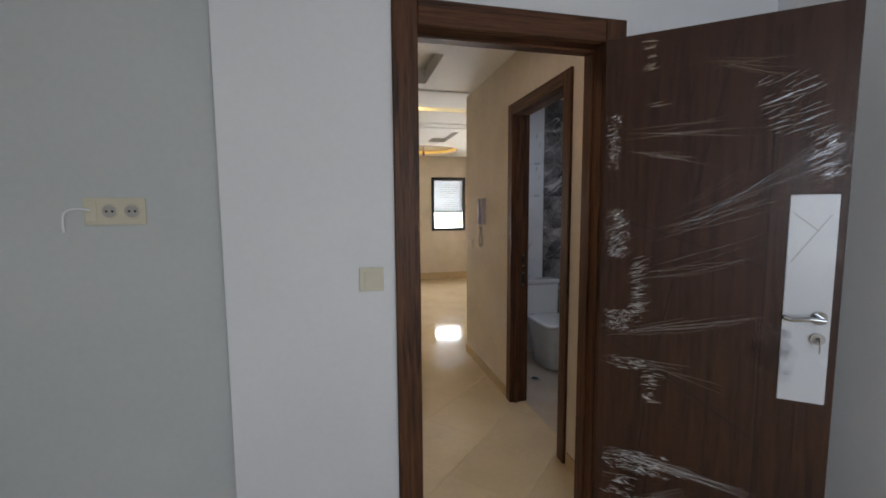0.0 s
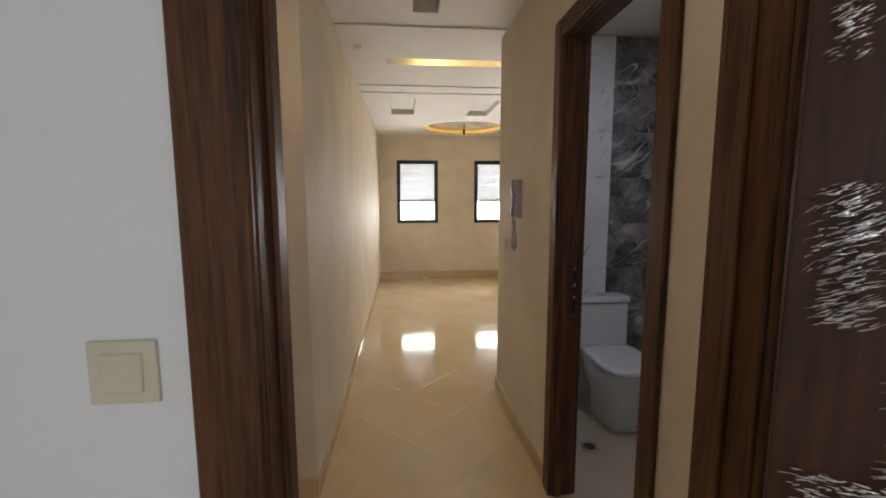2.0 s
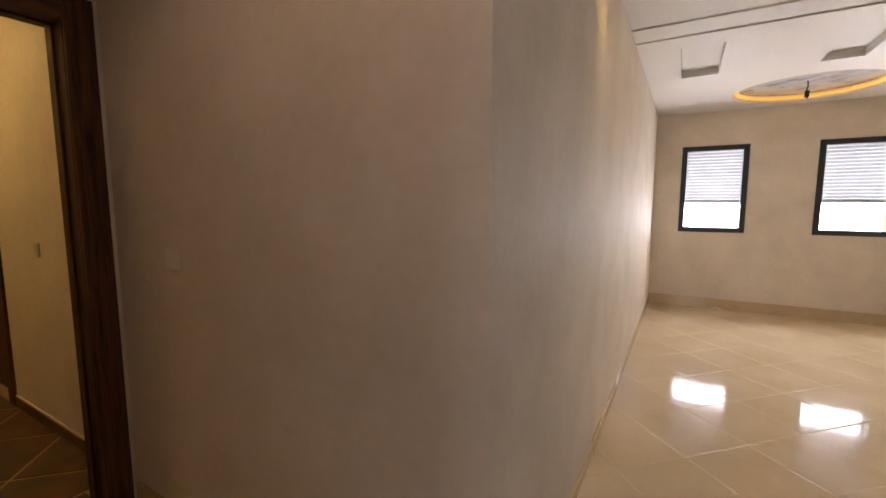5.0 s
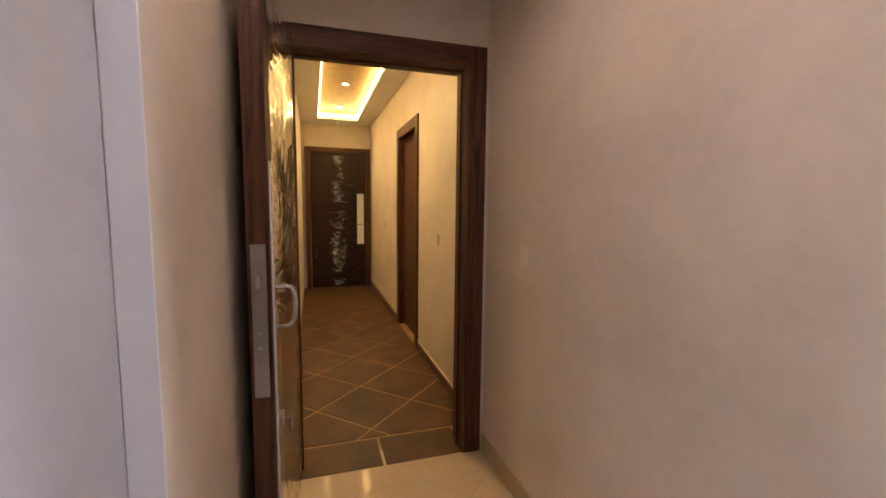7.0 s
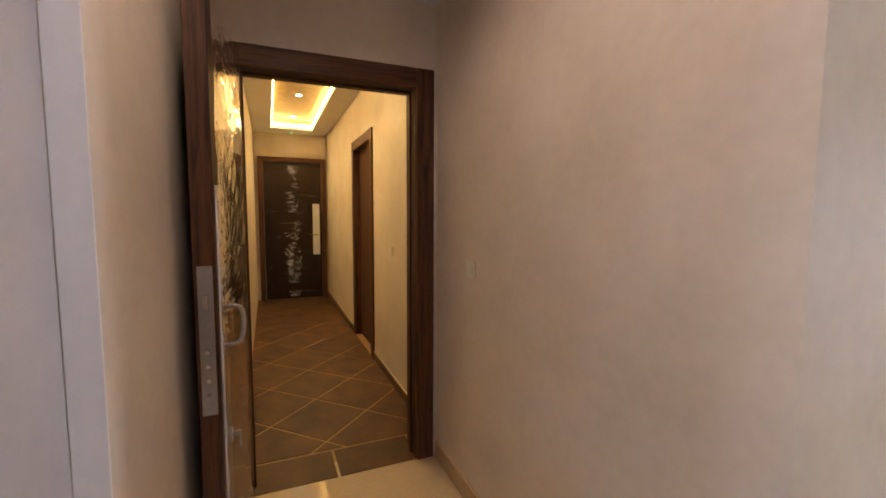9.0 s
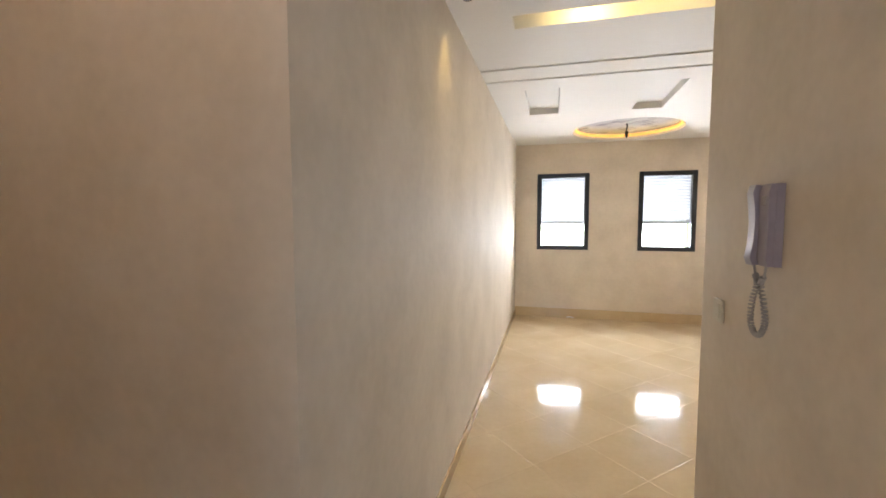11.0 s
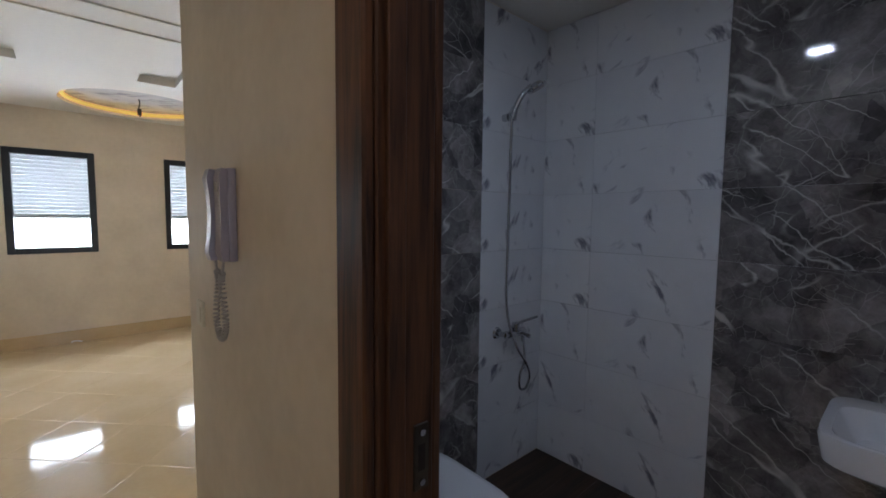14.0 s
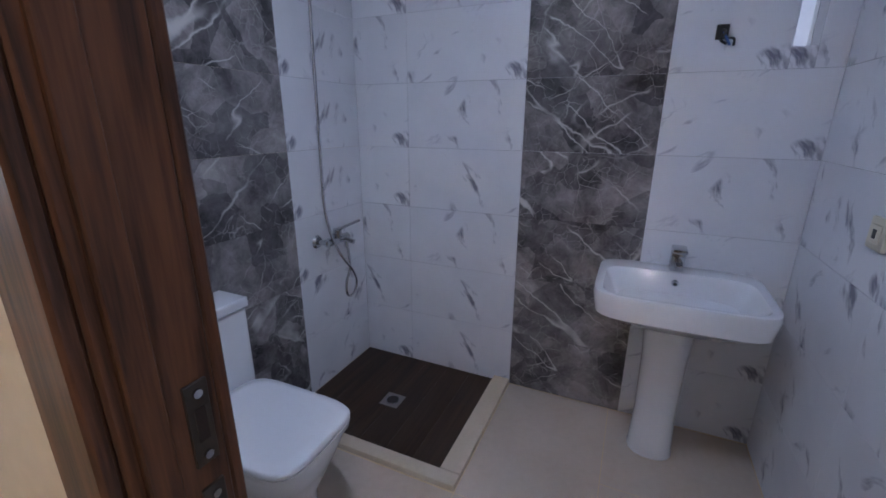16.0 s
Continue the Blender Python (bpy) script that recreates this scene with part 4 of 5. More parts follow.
def window(name, x0, x1):
    e = tagged(new(name), "black framed window with a half lowered white roller shutter", "window", kind="structure")
    z0, z1 = WZ
    fw = 0.055
    ya, yb = YN - 0.012, YN + 0.07
    part("window_frame", B(x0 - 0.005, x0 + fw, ya, yb, z0 - 0.005, z1 + 0.005, bevel=0.004), M_BLACKF, e)
    part("window_frame", B(x1 - fw, x1 + 0.005, ya, yb, z0 - 0.005, z1 + 0.005, bevel=0.004), M_BLACKF, e)
    part("window_frame", B(x0 + fw, x1 - fw, ya, yb, z1 - fw, z1 + 0.005, bevel=0.004), M_BLACKF, e)
    part("window_frame", B(x0 + fw, x1 - fw, ya, yb, z0 - 0.005, z0 + fw, bevel=0.004), M_BLACKF, e)
    gl = part("pane", B(x0 + fw - 0.005, x1 - fw + 0.005, YN + 0.03, YN + 0.034, z0 + fw - 0.005, z1 - fw + 0.005), M_GLASS, e)
    gl.visible_shadow = False
    z = z1 - 0.02
    zb = z0 + 0.4
    sl = None
    while z > zb:
        if sl is None:
            bm = bmesh.new()
            prof = [(-0.002, 0.0), (0.007, 0.006), (0.010, 0.016), (0.009, 0.027), (0.004, 0.036), (-0.003, 0.0395), (-0.005, 0.0395), (-0.005, 0.0)]
            loft(bm, [[(xx, YN + 0.11 - d, -h) for d, h in prof] for xx in (x0 + 0.02, x1 - 0.02)])
            sl = part("slat", bm, M_SLAT, e)
            sl.location = (0, 0, z)
        else:
            o = new("slat", sl.data)
            o.parent, o.location = e, (0, 0, z)
        z -= 0.0404
    part("shutter_bottom_bar", B(x0 + 0.02, x1 - 0.02, YN + 0.1, YN + 0.118, z - 0.012, z + 0.036, bevel=0.004), M_SLAT, e)
    part("window_sill", B(x0, x1, YN + 0.07, YN + 0.29, z0 - 0.03, z0 + 0.01, bevel=0.004), M_SKIRT, e)
    return e


window("window_1", *W1)
window("window_2", *W2)
win3 = tagged(new("window_3"), "narrow bathroom shaft window", "window", kind="structure")
part("pane", B(1.9, 1.904, -2.095, -2.02, 1.63, 2.35), M_GLASS, win3).visible_shadow = False
setting("wall_shaft", slab("x", -2.8, -1.4, -1, 3.4, 2.5, 2.6), M_BED, "pale wall of the light shaft behind the bathroom", "wall")
# self-glowing sheets added for the bright distance
setting("backdrop", B(-14, 16, 70, 70.2, 1.55, 16), M_HAZE, "self-glowing backdrop of hazy distance beyond the windows", "backdrop")
setting("backdrop_meadow", B(-40, 40, 60, 60.2, -3, 1.6), M_GRASS, "self-glowing backdrop of green distance beyond the windows", "backdrop")
setting("ground", B(-60, 60, 4.8, 300, -3.3, -3.2), plain("dry_ground", (0.2, 0.2, 0.1), (0.32, 0.3, 0.18), 0.9), "ground outside the windows", "ground")

# ---- ceiling fittings ----
ring = thing("ceiling_ring_light", "round ceiling recess with marble print and amber light ring", "ceiling light")
part("disc", cyl(bmesh.new(), (*RC, CZ + 0.075), (*RC, CZ + 0.09), RR - 0.002, n=64), M_DISC, ring, "grey white marble printed disc")
pts = [(RC[0] + (RR - 0.03) * math.cos(k), RC[1] + (RR - 0.026) * math.sin(k), CZ + 0.04) for k in (2 * math.pi * j / 72 for j in range(73))]
part("light_ring", tube(bmesh.new(), pts, 0.021, 12), M_RINGLED, ring, "glowing amber ring", smooth=60)
for k in range(4):
    a = math.pi / 4 + k * math.pi / 2
    part("bracket", B(RC[0] + (RR - 0.02) * math.cos(a) - 0.008, RC[0] + (RR - 0.02) * math.cos(a) + 0.008, RC[1] + (RR - 0.02) * math.sin(a) - 0.008, RC[1] + (RR - 0.02) * math.sin(a) + 0.008, CZ + 0.02, CZ + 0.075), M_STEEL, ring)
hook = thing("lamp_hook", "black lamp wire and hook hanging from the disc", "lamp hook")
part("wire", tube(bmesh.new(), spline([(RC[0], RC[1], CZ + 0.075), (RC[0] + 0.004, RC[1], CZ + 0.03), (RC[0] - 0.006, RC[1], CZ - 0.03), (RC[0] + 0.004, RC[1], CZ - 0.1)]), 0.006), M_BLACK, hook)
part("terminal_block", B(RC[0] - 0.018, RC[0] + 0.018, RC[1] - 0.014, RC[1] + 0.014, CZ - 0.085, CZ - 0.02, bevel=0.004), M_BLACK, hook)
led = thing("tray_light_strip", "warm glowing light strips round the gold tray", "light strip")
for a in ((TRAY[0], TRAY[1], TRAY[2], TRAY[2] + 0.018), (TRAY[0], TRAY[1], TRAY[3] - 0.018, TRAY[3]), (TRAY[0], TRAY[0] + 0.018, TRAY[2] + 0.018, TRAY[3] - 0.018), (TRAY[1] - 0.018, TRAY[1], TRAY[2] + 0.018, TRAY[3] - 0.018)):
    part("strip", B(a[0] + 0.002, a[1] - 0.002, a[2] + 0.002, a[3] - 0.002, 2.70, 2.735, bevel=0.004), M_LED, led)


def downlight(x, y, z, grp, q=1.0):
    e = thing("recessed_downlight", "small round recessed ceiling spotlight switched on", "spotlight", grp)
    bm = bmesh.new()
    loft(bm, [[(x + q * r * math.cos(k), y + q * r * math.sin(k), zz) for k in (2 * math.pi * j / 24 for j in range(24))] for r, zz in ((0.05, z), (0.05, z - 0.008), (0.038, z - 0.008), (0.034, z))], False, False)
    part("trim_ring", bm, M_CHROME, e, smooth=40)
    part("lens", cyl(bmesh.new(), (x, y, z - 0.003), (x, y, z - 0.001), 0.034 * q, n=24), M_LEDW if q > 0.6 else M_WHITEP, e, "glowing lens")


for x in (-7.2, -6.0, -4.8, -3.9):
    downlight(x, -1.575, 2.782, "spotlights in the gold tray")
downlight(-1.0, 0.22, CZ - 0.001, "spotlights in the hall ceiling", 0.5)
downlight(-1.55, -2.0, CZ - 0.001, "spotlights in the hall ceiling", 0.7)
# fitting for the added lamp that replaces the carried light
downlight(-0.8, -1.9, CZ - 0.001, "spotlights in the hall ceiling", 0.7)
# housing for the added bathroom fill lamp, out of view above
bl = thing("bathroom_fill_housing", "housing of an added, unseen cool white fill lamp in the bathroom", "ceiling light")
part("housing", B(0.38, 0.52, -1.27, -1.13, 2.465, 2.4995, bevel=0.006), M_WHITEP, bl)
det = thing("smoke_detector", "small white ceiling detector with a green indicator", "detector")
part("body", cyl(bmesh.new(), (-7.72, -1.575, 2.64), (-7.72, -1.575, 2.66), 0.03, 0.035), M_WHITEP, det, smooth=40)
part("indicator", cyl(bmesh.new(), (-7.70, -1.575, 2.632), (-7.70, -1.575, 2.6405), 0.008, n=12), M_GREEN, det)

# ---- bathroom ----


def toilet():
    e = thing("toilet", "white ceramic close-coupled toilet with closed square lid", "toilet")
    cx = 0.66
    bm = bmesh.new()
    loft(bm, [superellipse(cx, -0.50, 0.002, 0.105, 0.2, 3.2), superellipse(cx, -0.50, 0.03, 0.105, 0.2, 3.2), superellipse(cx, -0.50, 0.15, 0.11, 0.21, 3.0),
              superellipse(cx, -0.52, 0.28, 0.15, 0.25, 3.2), superellipse(cx, -0.545, 0.36, 0.172, 0.255, 3.6), superellipse(cx, -0.545, 0.388, 0.172, 0.255, 3.6)])
    part("bowl", bm, M_CERAM, e, smooth=50)
    bm = bmesh.new()
    loft(bm, [superellipse(cx, -0.57, 0.391, 0.178, 0.238, 5.4, 56), superellipse(cx, -0.57, 0.408, 0.18, 0.24, 5.4, 56)])
    part("seat", bm, M_CERAM, e, smooth=50)
    bm = bmesh.new()
    loft(bm, [superellipse(cx, -0.57, 0.412, 0.18, 0.238, 5.4, 56), superellipse(cx, -0.57, 0.424, 0.181, 0.24, 5.4, 56), superellipse(cx, -0.57, 0.433, 0.175, 0.234, 5.2, 56), superellipse(cx, -0.57, 0.436, 0.15, 0.2, 3.6, 56)])
    part("lid", bm, M_CERAM, e, "closed white seat lid", smooth=50)
    tank = part("tank", B(cx - 0.175, cx + 0.175, -0.325, -0.186, 0.385, 0.715, bevel=0.012, seg=3), M_CERAM, e, smooth=50)
    part("tank_lid", B(cx - 0.182, cx + 0.182, -0.334, -0.184, 0.718, 0.758, bevel=0.009, seg=3), M_CERAM, e, smooth=50)
    bt = part("flush_button", cyl(bmesh.new(), (cx, -0.26, 0.757), (cx, -0.26, 0.766), 0.022), M_CHROME, tank, "chrome flush button", smooth=40)
    for s in (-1, 1):
        part("hinge", cyl(bmesh.new(), (cx + s * 0.09 - 0.02, -0.345, 0.42), (cx + s * 0.09 + 0.02, -0.345, 0.42), 0.011), M_CHROME, e, smooth=40)


def washbasin():
    e = thing("washbasin", "white ceramic washbasin on a tall pedestal", "washbasin")
    cx, cy = 1.563, -1.78
    bm = bmesh.new()
    n = 64
    loft(bm, [superellipse(cx + 0.05, cy, 0.635, 0.12, 0.15, 3, n), superellipse(cx + 0.03, cy, 0.65, 0.19, 0.24, 4, n), superellipse(cx, cy, 0.70, 0.23, 0.285, 5.5, n),
              superellipse(cx, cy, 0.775, 0.235, 0.295, 6.5, n), superellipse(cx, cy, 0.789, 0.231, 0.291, 6.5, n), superellipse(cx, cy, 0.792, 0.222, 0.283, 6.5, n),
              superellipse(cx - 0.04, cy, 0.789, 0.172, 0.262, 6, n), superellipse(cx - 0.04, cy, 0.776, 0.164, 0.254, 6, n), superellipse(cx - 0.03, cy, 0.70, 0.135, 0.215, 4.5, n),
              superellipse(cx - 0.02, cy, 0.683, 0.09, 0.15, 3.5, n)])
    basin = part("basin", bm, M_CERAM, e, smooth=40)
    part("overflow_ring", cyl(bmesh.new(), (1.672, cy, 0.748), (1.682, cy, 0.752), 0.013, n=20), M_CHROME, basin, "chrome overflow ring", smooth=40)
    part("overflow_hole", cyl(bmesh.new(), (1.670, cy, 0.7475), (1.674, cy, 0.7485), 0.007, n=16), M_BLACK, basin)
    part("drain", cyl(bmesh.new(), (cx - 0.02, cy, 0.683), (cx - 0.02, cy, 0.688), 0.028), M_CHROME, basin, smooth=40)
    bm = bmesh.new()
    loft(bm, [superellipse(1.615, cy, z, a, b, 2.4, 40) for z, a, b in ((0.002, 0.09, 0.09), (0.02, 0.088, 0.087), (0.2, 0.08, 0.08), (0.45, 0.084, 0.085), (0.6, 0.094, 0.096), (0.65, 0.11, 0.115))])
    part("pedestal", bm, M_CERAM, e, smooth=50)
    tap = thing("basin_tap", "chrome single-lever mixer tap on the washbasin", "tap")
    bm = bmesh.new()
    box(bm, 1.705, 1.757, cy - 0.026, cy + 0.026, 0.791, 0.872, bevel=0.006, seg=2)
    part("body", bm, M_CHROME, tap, smooth=40)
    part("spout", B(1.62, 1.72, cy - 0.014, cy + 0.014, 0.822, 0.842, bevel=0.004, seg=2), M_CHROME, tap, smooth=40)
    lever = B(1.665, 1.756, cy - 0.026, cy + 0.026, 0.874, 0.892, bevel=0.005, seg=2)
    part("lever", lever, M_CHROME, tap, smooth=40)


def shower():
    e = thing("shower_mixer", "chrome wall shower mixer with hose and hand shower", "shower")
    y = -0.18
    bm = bmesh.new()
    cyl(bm, (1.40, y - 0.065, 0.80), (1.56, y - 0.065, 0.80), 0.021)
    part("valve_body", bm, M_CHROME, e, smooth=40)
    for x in (1.405, 1.555):
        part("wall_rose", cyl(bmesh.new(), (x, y, 0.80), (x, y - 0.012, 0.80), 0.034, 0.026), M_CHROME, e, smooth=40)
        part("union", cyl(bmesh.new(), (x, y - 0.01, 0.80), (x, y - 0.065, 0.80), 0.014), M_CHROME, e, smooth=40)
    bm = bmesh.new()
    cyl(bm, (1.48, y - 0.065, 0.81), (1.48, y - 0.07, 0.855), 0.022)
    cyl(bm, (1.48, y - 0.07, 0.852), (1.60, y - 0.12, 0.882), 0.007)
    part("lever", bm, M_CHROME, e, smooth=40)
    bm = bmesh.new()
    cyl(bm, (1.52, y - 0.065, 0.80), (1.53, y - 0.13, 0.785), 0.012)
    cyl(bm, (1.545, y - 0.07, 0.79), (1.545, y - 0.07, 0.745), 0.011)
    part("spout", bm, M_CHROME, e, smooth=40)
    pts = spline([(1.42, y - 0.06, 1.93), (1.415, y - 0.06, 1.7), (1.41, y - 0.06, 1.3), (1.412, y - 0.06, 0.95), (1.44, y - 0.10, 0.76), (1.53, y - 0.11, 0.63), (1.585, y - 0.09, 0.54), (1.565, y - 0.08, 0.475), (1.515, y - 0.08, 0.49), (1.505, y - 0.085, 0.56), (1.535, y - 0.09, 0.64), (1.547, y - 0.075, 0.745)], 22)
    bm = bmesh.new()
    part("hose", tube(bm, pts, 0.0075, 10), M_CHROME, e, "ribbed chrome hose", smooth=60)
    bm = bmesh.new()
    cyl(bm, (1.43, y, 1.945), (1.43, y - 0.035, 1.945), 0.02)
    cyl(bm, (1.43, y - 0.06, 1.925), (1.434, y - 0.065, 1.972), 0.017)
    part("wall_bracket", bm, M_CHROME, e, smooth=40)
    hd = part("hand_shower", tube(bmesh.new(), spline([(1.421, y - 0.06, 1.925), (1.436, y - 0.07, 1.985), (1.452, y - 0.095, 2.045), (1.485, y - 0.13, 2.095)]), 0.0145, 12), M_CHROME, e, smooth=60)
    bm = bmesh.new()
    d = Vector((0.35, -0.35, -0.87)).normalized()
    c = Vector((1.505, y - 0.145, 2.095))
    cyl(bm, c - d * 0.016, c + d * 0.008, 0.026, 0.052, 28)
    cyl(bm, c + d * 0.008, c + d * 0.016, 0.052, 0.05, 28)
    part("spray_head", bm, M_CHROME, hd, smooth=40)
    part("spray_plate", cyl(bmesh.new(), c + d * 0.016, c + d * 0.018, 0.036, n=28), M_LILAC, hd)


toilet()
washbasin()
shower()

tray = thing("shower_tray", "sunken shower floor of dark brown plank tiles", "shower tray")
part("bed", B(1.084, 1.798, -1.0015, -0.183, 0.0005, 0.0035), M_DECK, tray)
for k in range(6):
    y0 = -0.184 - k * 0.136
    part("plank", B(1.085, 1.797, y0 - 0.1345, y0, 0.0015, 0.006, bevel=0.001), M_DECK, tray)
curb = thing("shower_curb", "low beige tiled kerb around the shower", "kerb")
part("curb_front", B(1.02, 1.083, -1.09, -0.183, 0.001, 0.032, bevel=0.003), M_SKIRT, curb)
part("curb_side", B(1.084, 1.797, -1.09, -1.003, 0.001, 0.032, bevel=0.003), M_SKIRT, curb)


def drain(x, y, z, s, label):
    e = thing("floor_drain", label, "drain")
    part("plate", B(x - s, x + s, y - s, y + s, z, z + 0.003, bevel=0.0008), M_STEEL, e)
    part("grate", cyl(bmesh.new(), (x, y, z + 0.002), (x, y, z + 0.004), s * 0.62, n=24), M_BLACK, e)
    part("grate_ring", tube(bmesh.new(), [(x + s * 0.66 * math.cos(k), y + s * 0.66 * math.sin(k), z + 0.0035) for k in (2 * math.pi * j / 28 for j in range(29))], 0.0025, 6), M_CHROME, e)


drain(1.40, -0.59, 0.006, 0.05, "square chrome drain in the shower floor")
drain(0.36, -0.82, 0.001, 0.045, "dark floor drain beside the toilet")

wires = thing("lamp_wires", "bare electric wires poking out of the tiled wall", "wires")
part("wall_box", B(1.792, 1.799, -1.822, -1.782, 1.665, 1.715, bevel=0.001), M_BLACK, wires)
for k, mt in enumerate((M_BLACK, M_BLUE, M_BLACK)):
    part("wire", tube(bmesh.new(), spline([(1.798, -1.80 - 0.006 * k, 1.70 - 0.01 * k), (1.77, -1.81, 1.685 - 0.01 * k), (1.755, -1.795 - 0.02 * k, 1.66), (1.76, -1.815 - 0.012 * k, 1.645 - 0.004 * k)]), 0.0045, 8), mt, wires)

# ---- switches, sockets, intercom ----


def plate_switch(label, w, h, m, mat, keys=1, cat="light switch", group=""):
    """A rocker switch on a wall whose outward side is the pose's -y."""
    e = thing("light_switch", label, cat, group, m)
    part("frame", B(-w / 2, w / 2, -0.009, -0.0005, -h / 2, h / 2, bevel=0.003, seg=2), mat, e)
    iw = (w * 0.62) / keys
    for k in range(keys):
        x = -w * 0.31 + iw * (k + 0.5)
        part("rocker", B(x - iw / 2 + 0.001, x + iw / 2 - 0.001, -0.0125, -0.0092, -h * 0.31, h * 0.31, bevel=0.0015), mat, e)
    return e


plate_switch("square cream rocker light switch on the white wall", 0.092, 0.092, pose(-1.083, YS, 1.175), M_CREAM)
plate_switch("white light switch on the pinkish beige wall", 0.08, 0.08, pose(-2.42, YP, 1.15), M_IVORY)
plate_switch("cream light switch beside the intercom", 0.08, 0.08, pose(0, -0.18, 1.114, 0, 0, -90), M_CREAM)
plate_switch("cream light switch on the corridor wall", 0.08, 0.08, pose(-3.95, -1.03, 1.1), M_CREAM)
plate_switch("cream light switch on the corridor wall near the entrance", 0.08, 0.08, pose(-6.5, -1.03, 1.1), M_CREAM)
soc = thing("wall_socket", "cream double socket with a blank and a loose cable end", "socket", "", pose(-1.989, -2.338, 1.443))
part("frame", B(-0.042, 0.142, -0.009, -0.0005, -0.046, 0.046, bevel=0.003, seg=2), M_CREAM, soc)
for x in (0.034, 0.102):
    part("socket_well", tube(bmesh.new(), [(x + 0.024 * math.cos(k), -0.010, 0.024 * math.sin(k)) for k in (2 * math.pi * j / 28 for j in range(29))], 0.0028, 6), M_CREAM, soc)
    part("socket_face", cyl(bmesh.new(), (x, -0.0085, 0), (x, -0.0096, 0), 0.021, n=28), M_CORD, soc)
    for s in (-1, 1):
        part("pin_hole", cyl(bmesh.new(), (x + s * 0.009, -0.0092, 0), (x + s * 0.009, -0.0104, 0), 0.0042, n=10), M_BLACK, soc)
part("blank_cover", B(-0.037, -0.002, -0.0125, -0.0092, -0.036, 0.036, bevel=0.0015), M_CREAM, soc)
part("cable_end", tube(bmesh.new(), spline([(-0.02, -0.012, 0.004), (-0.05, -0.028, 0.01), (-0.085, -0.03, -0.004), (-0.094, -0.026, -0.045), (-0.09, -0.028, -0.07)]), 0.0045, 8), M_WHITEP, soc, "loose white cable end")
bsock = thing("wall_socket", "cream socket with a flap on the marble tiles", "socket", "", pose(1.27, -2.18, 1.1, 0, 0, 180))
part("frame", B(-0.042, 0.042, -0.012, -0.0005, -0.042, 0.042, bevel=0.003, seg=2), M_CREAM, bsock)
part("flap", B(-0.025, 0.025, -0.016, -0.0122, -0.025, 0.025, bevel=0.002), M_CREAM, bsock)
part("pin_slot", B(-0.008, 0.008, -0.0175, -0.0158, -0.012, 0.012), M_BLACK, bsock)


def rounded_bar(x0, x1, prof):
    """A bar between x0 and x1 whose depth and height follow a profile of (out, z)."""
    bm = bmesh.new()
    loft(bm, [[(xx, -d, z) for d, z in prof] for xx in (x0, x0 + 0.004, x1 - 0.004, x1)])
    return bm


ic = thing("intercom", "lilac grey wall intercom handset with a coiled cord", "intercom", "", pose(0, -0.53, 1.31, 0, 0, -90))
part("base", B(-0.05, 0.05, -0.02, -0.0005, 0.0, 0.222, bevel=0.005, seg=2), M_LILAC, ic, smooth=50)
prof = [(0.02, 0.004), (0.045, 0.0), (0.052, 0.02), (0.046, 0.06), (0.043, 0.11), (0.046, 0.16), (0.052, 0.2), (0.045, 0.222), (0.02, 0.218)]
part("handset", rounded_bar(-0.047, -0.008, prof), M_LILAC, ic, smooth=35)
prof = [(0.02, 0.003), (0.032, 0.001), (0.038, 0.02), (0.036, 0.11), (0.038, 0.2), (0.032, 0.221), (0.02, 0.219)]
panel = part("panel", rounded_bar(-0.002, 0.048, prof), M_LILAC, ic, smooth=35)
part("button", B(0.012, 0.034, -0.041, -0.0355, 0.165, 0.19, bevel=0.002), M_CORD, panel)
# thin white strip that paints a shine on the base's side
part("painted_edge_shine", B(-0.0515, -0.0502, -0.016, -0.004, 0.075, 0.125, bevel=0.0005), M_WHITEP, ic)
pts, hx = [], spline([(-0.036, -0.03, 0.004), (-0.026, -0.03, -0.025), (-0.012, -0.03, -0.05), (-0.034, -0.03, -0.1), (-0.042, -0.03, -0.155), (-0.018, -0.03, -0.188), (0.018, -0.03, -0.188), (0.042, -0.03, -0.15), (0.03, -0.03, -0.1), (0.006, -0.028, -0.05), (0.026, -0.03, -0.025), (0.03, -0.028, 0.004)], 34)
for i, p in enumerate(hx):
    q = hx[min(i + 1, len(hx) - 1)] - hx[max(i - 1, 0)]
    sd = Vector((q.z, 0, -q.x)).normalized()
    k = i * 0.95
    r = 0.0062 if 34 < i < len(hx) - 40 else 0.001
    pts.append(p + r * (math.cos(k) * sd + math.sin(k) * Vector((0, 1, 0))))
part("coiled_cord", tube(bmesh.new(), pts, 0.0028, 6), M_CORD, ic, "coiled grey cord", smooth=60)

scrap = solid("cable_scrap", tube(bmesh.new(), spline([(-0.36, 4.43, 0.008), (-0.33, 4.42, 0.02), (-0.29, 4.425, 0.012), (-0.27, 4.41, 0.008)]), 0.007, 8), M_WHITEP, "short white cable scrap lying by the skirting", "scrap")

# ---- tiles of floors and walls ----
TILES = {}


def wall_tile(parent, axis, plane, out, u0, u1, z0, z1, mat):
    """One glazed tile, 10 mm thick, bevelled, on a wall across x or y; out: the side it faces."""
    g = 0.0005
    w, h = round(u1 - u0, 3), round(z1 - z0, 3)
    key = (axis, out, w, h, mat.name)
    if key not in TILES:
        d0, d1 = sorted((0.0, -out * 0.0095))
        bb = B(d0, d1, g, w - g, g, h - g, bevel=0.0006) if axis == "x" else B(g, w - g, d0, d1, g, h - g, bevel=0.0006)
        TILES[key] = mesh_of(bb, mat)
    o = new("tile", TILES[key])
    o.parent = parent
    o.location = (plane, u0, z0) if axis == "x" else (u0, plane, z0)


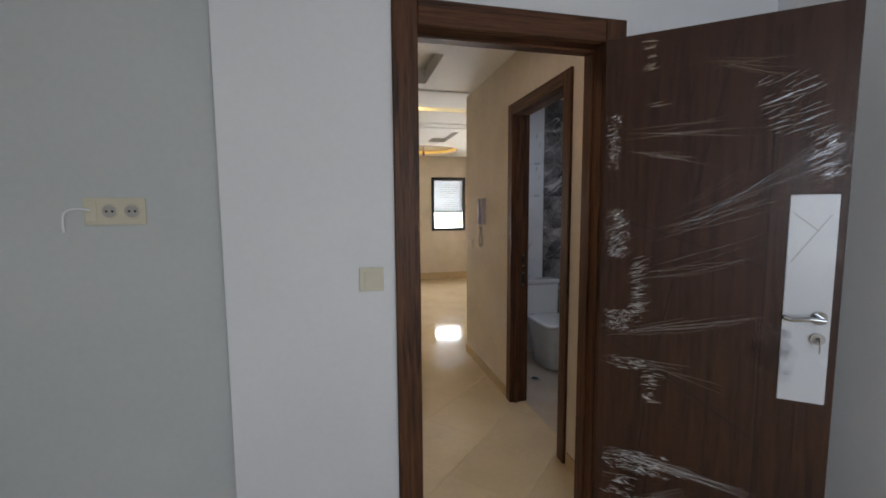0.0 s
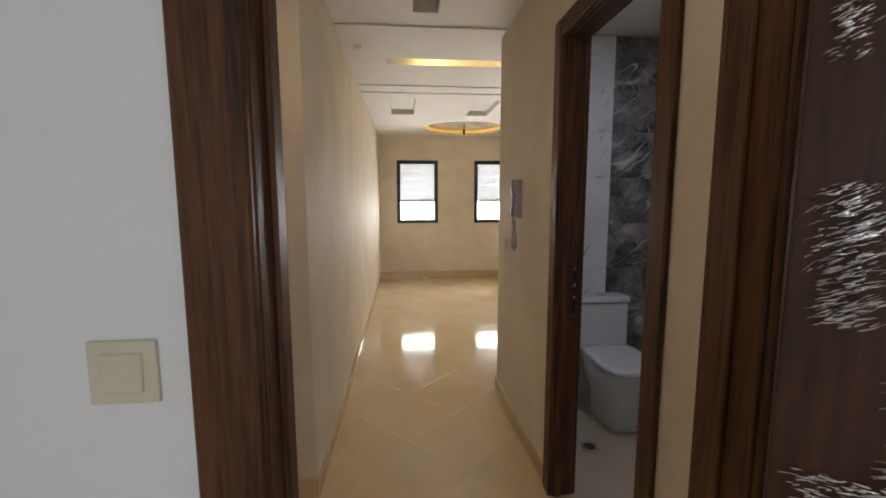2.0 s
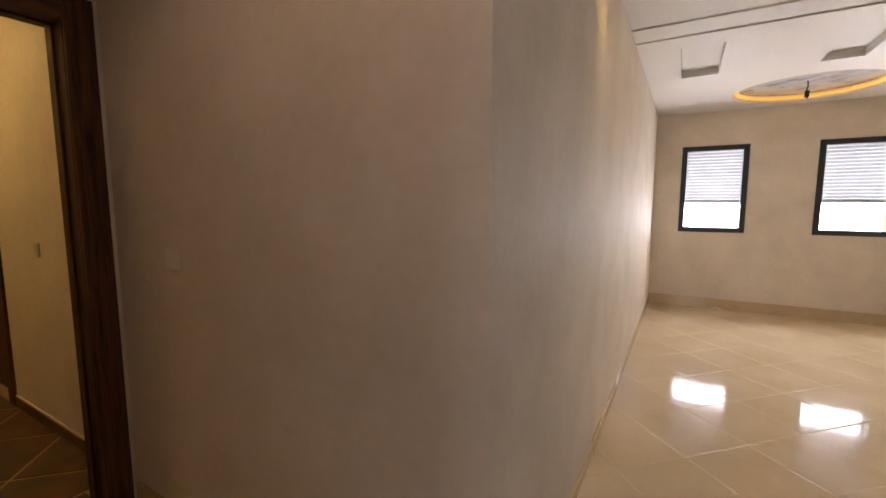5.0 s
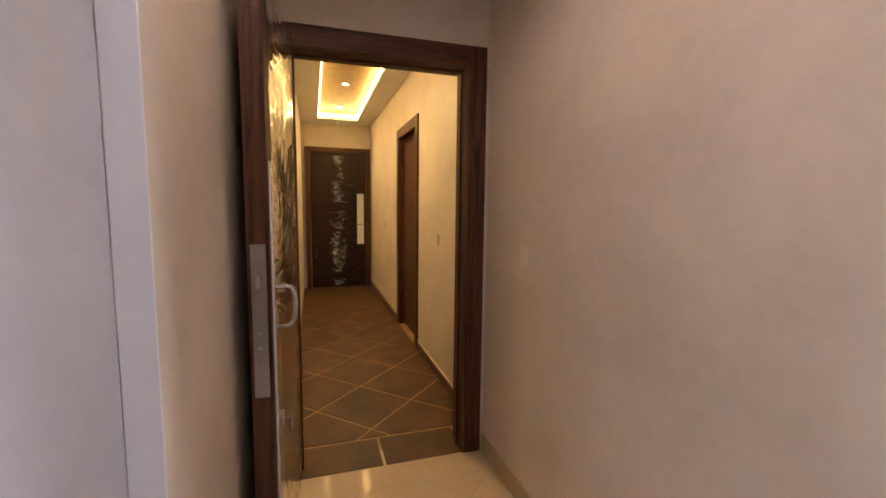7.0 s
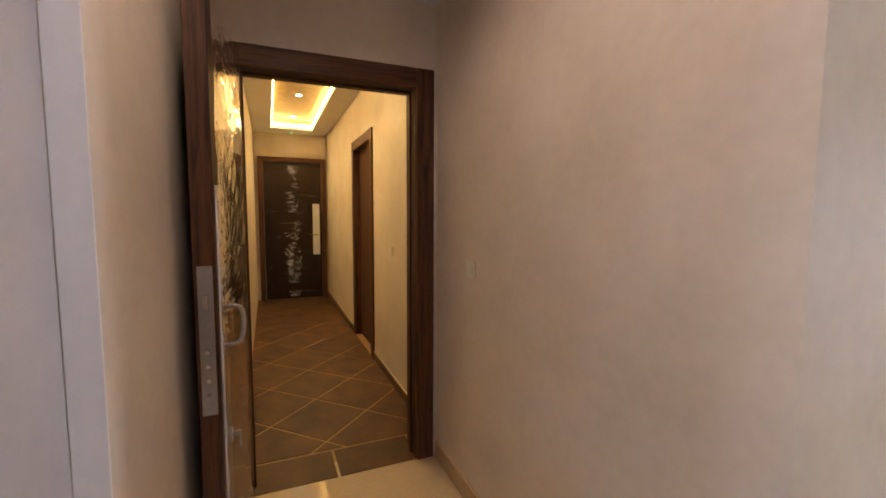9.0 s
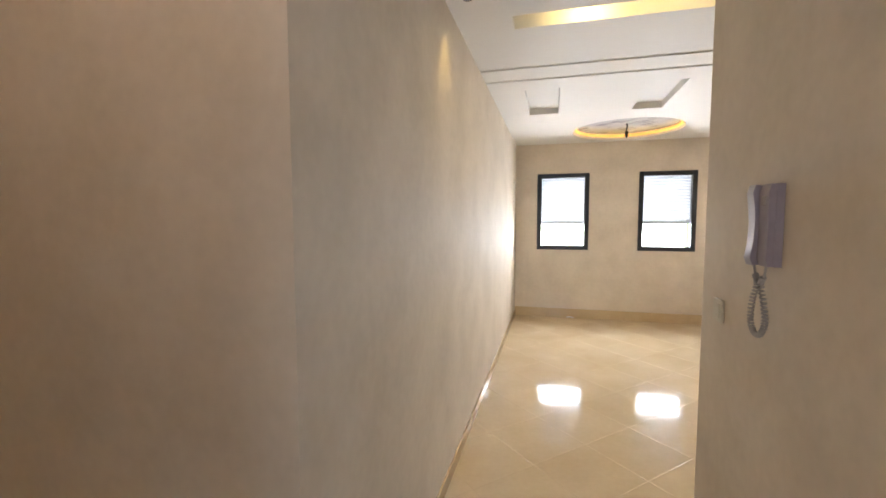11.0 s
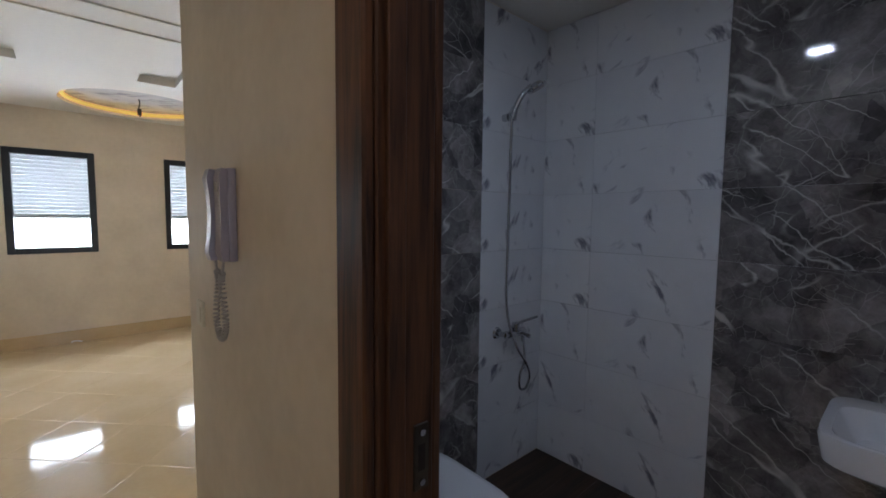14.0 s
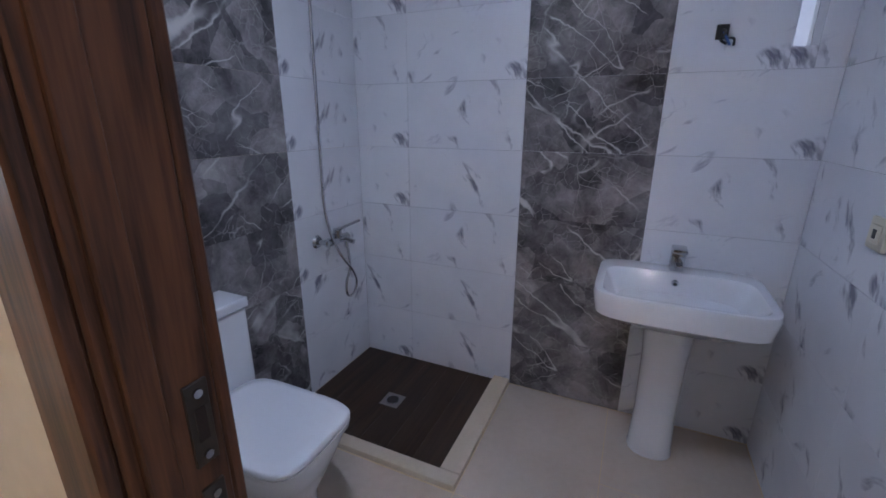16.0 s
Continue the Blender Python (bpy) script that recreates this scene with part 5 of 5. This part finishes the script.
ROW = 0.311
for r in range(8):
    z0, z1 = 0.002 + r * ROW, min(0.002 + (r + 1) * ROW, 2.498)
    if z1 - z0 < 0.03:
        continue
    for u0, u1, mt in ((0.102, 0.735, M_WMARB), (0.735, 1.268, M_GMARB), (1.268, 1.80, M_WMARB)):
        wall_tile(wall_bn, "y", -0.18, -1, u0, u1, z0, z1, mt)
    for u0, u1, mt in ((-2.18, -1.645, M_WMARB), (-1.645, -1.09, M_GMARB), (-1.09, -0.49, M_WMARB), (-0.49, -0.181, M_WMARB)):
        if u0 == -2.18 and z1 > 1.63:
            if z0 < 1.63:
                wall_tile(wall_be, "x", 1.80, -1, -2.095, -2.02, z0, 1.63, mt)
            wall_tile(wall_be, "x", 1.80, -1, u0, -2.095, z0, z1, mt)
            u0 = -2.02
        wall_tile(wall_be, "x", 1.80, -1, u0, u1, z0, z1, mt)
    for u0, u1 in ((0.102, 0.6), (0.6, 1.2), (1.2, 1.80)):
        wall_tile(wall_bs, "y", -2.18, 1, u0, u1, z0, z1, M_WMARB)
for x0, x1, y0, y1 in ((0.102, 0.7, -2.178, -1.6), (0.7, 1.3, -2.178, -1.6), (1.3, 1.798, -2.178, -1.6), (0.102, 0.5, -1.6, -1.092), (0.5, 1.02, -1.6, -1.092), (1.02, 1.798, -1.6, -1.092), (0.102, 0.5, -1.092, -0.182), (0.5, 1.018, -1.092, -0.182)):
    part("tile", B(x0 + 0.001, x1 - 0.001, y0 + 0.001, y1 - 0.001, -0.002, 0.0012, bevel=0.0008), M_BFLOOR, floor_bath)
floor_tiles(floor_main, M_FLOOR, [(XD, XE, YB, YN)], 0.4345, -0.075, -0.003, 0.0007, 0.009, -0.003, 0.0, lambda x, y: (x < XW - 0.1 and y > YP + 0.1) or (x > 0.15 and y < -0.05))
floor_tiles(floor_corr, M_BROWN, [(-7.93, -3.145, -2.13, -1.03)], 0.45, 0.135, 0.23, 0.016, 0.0015, -0.003, 0.0)
for y0, y1 in ((-2.068, -1.638), (-1.622, -1.182)):
    part("tile", B(-3.132, XD - 0.002, y0, y1, -0.003, 0.0005, bevel=0.0012), M_BROWN, floor_corr)
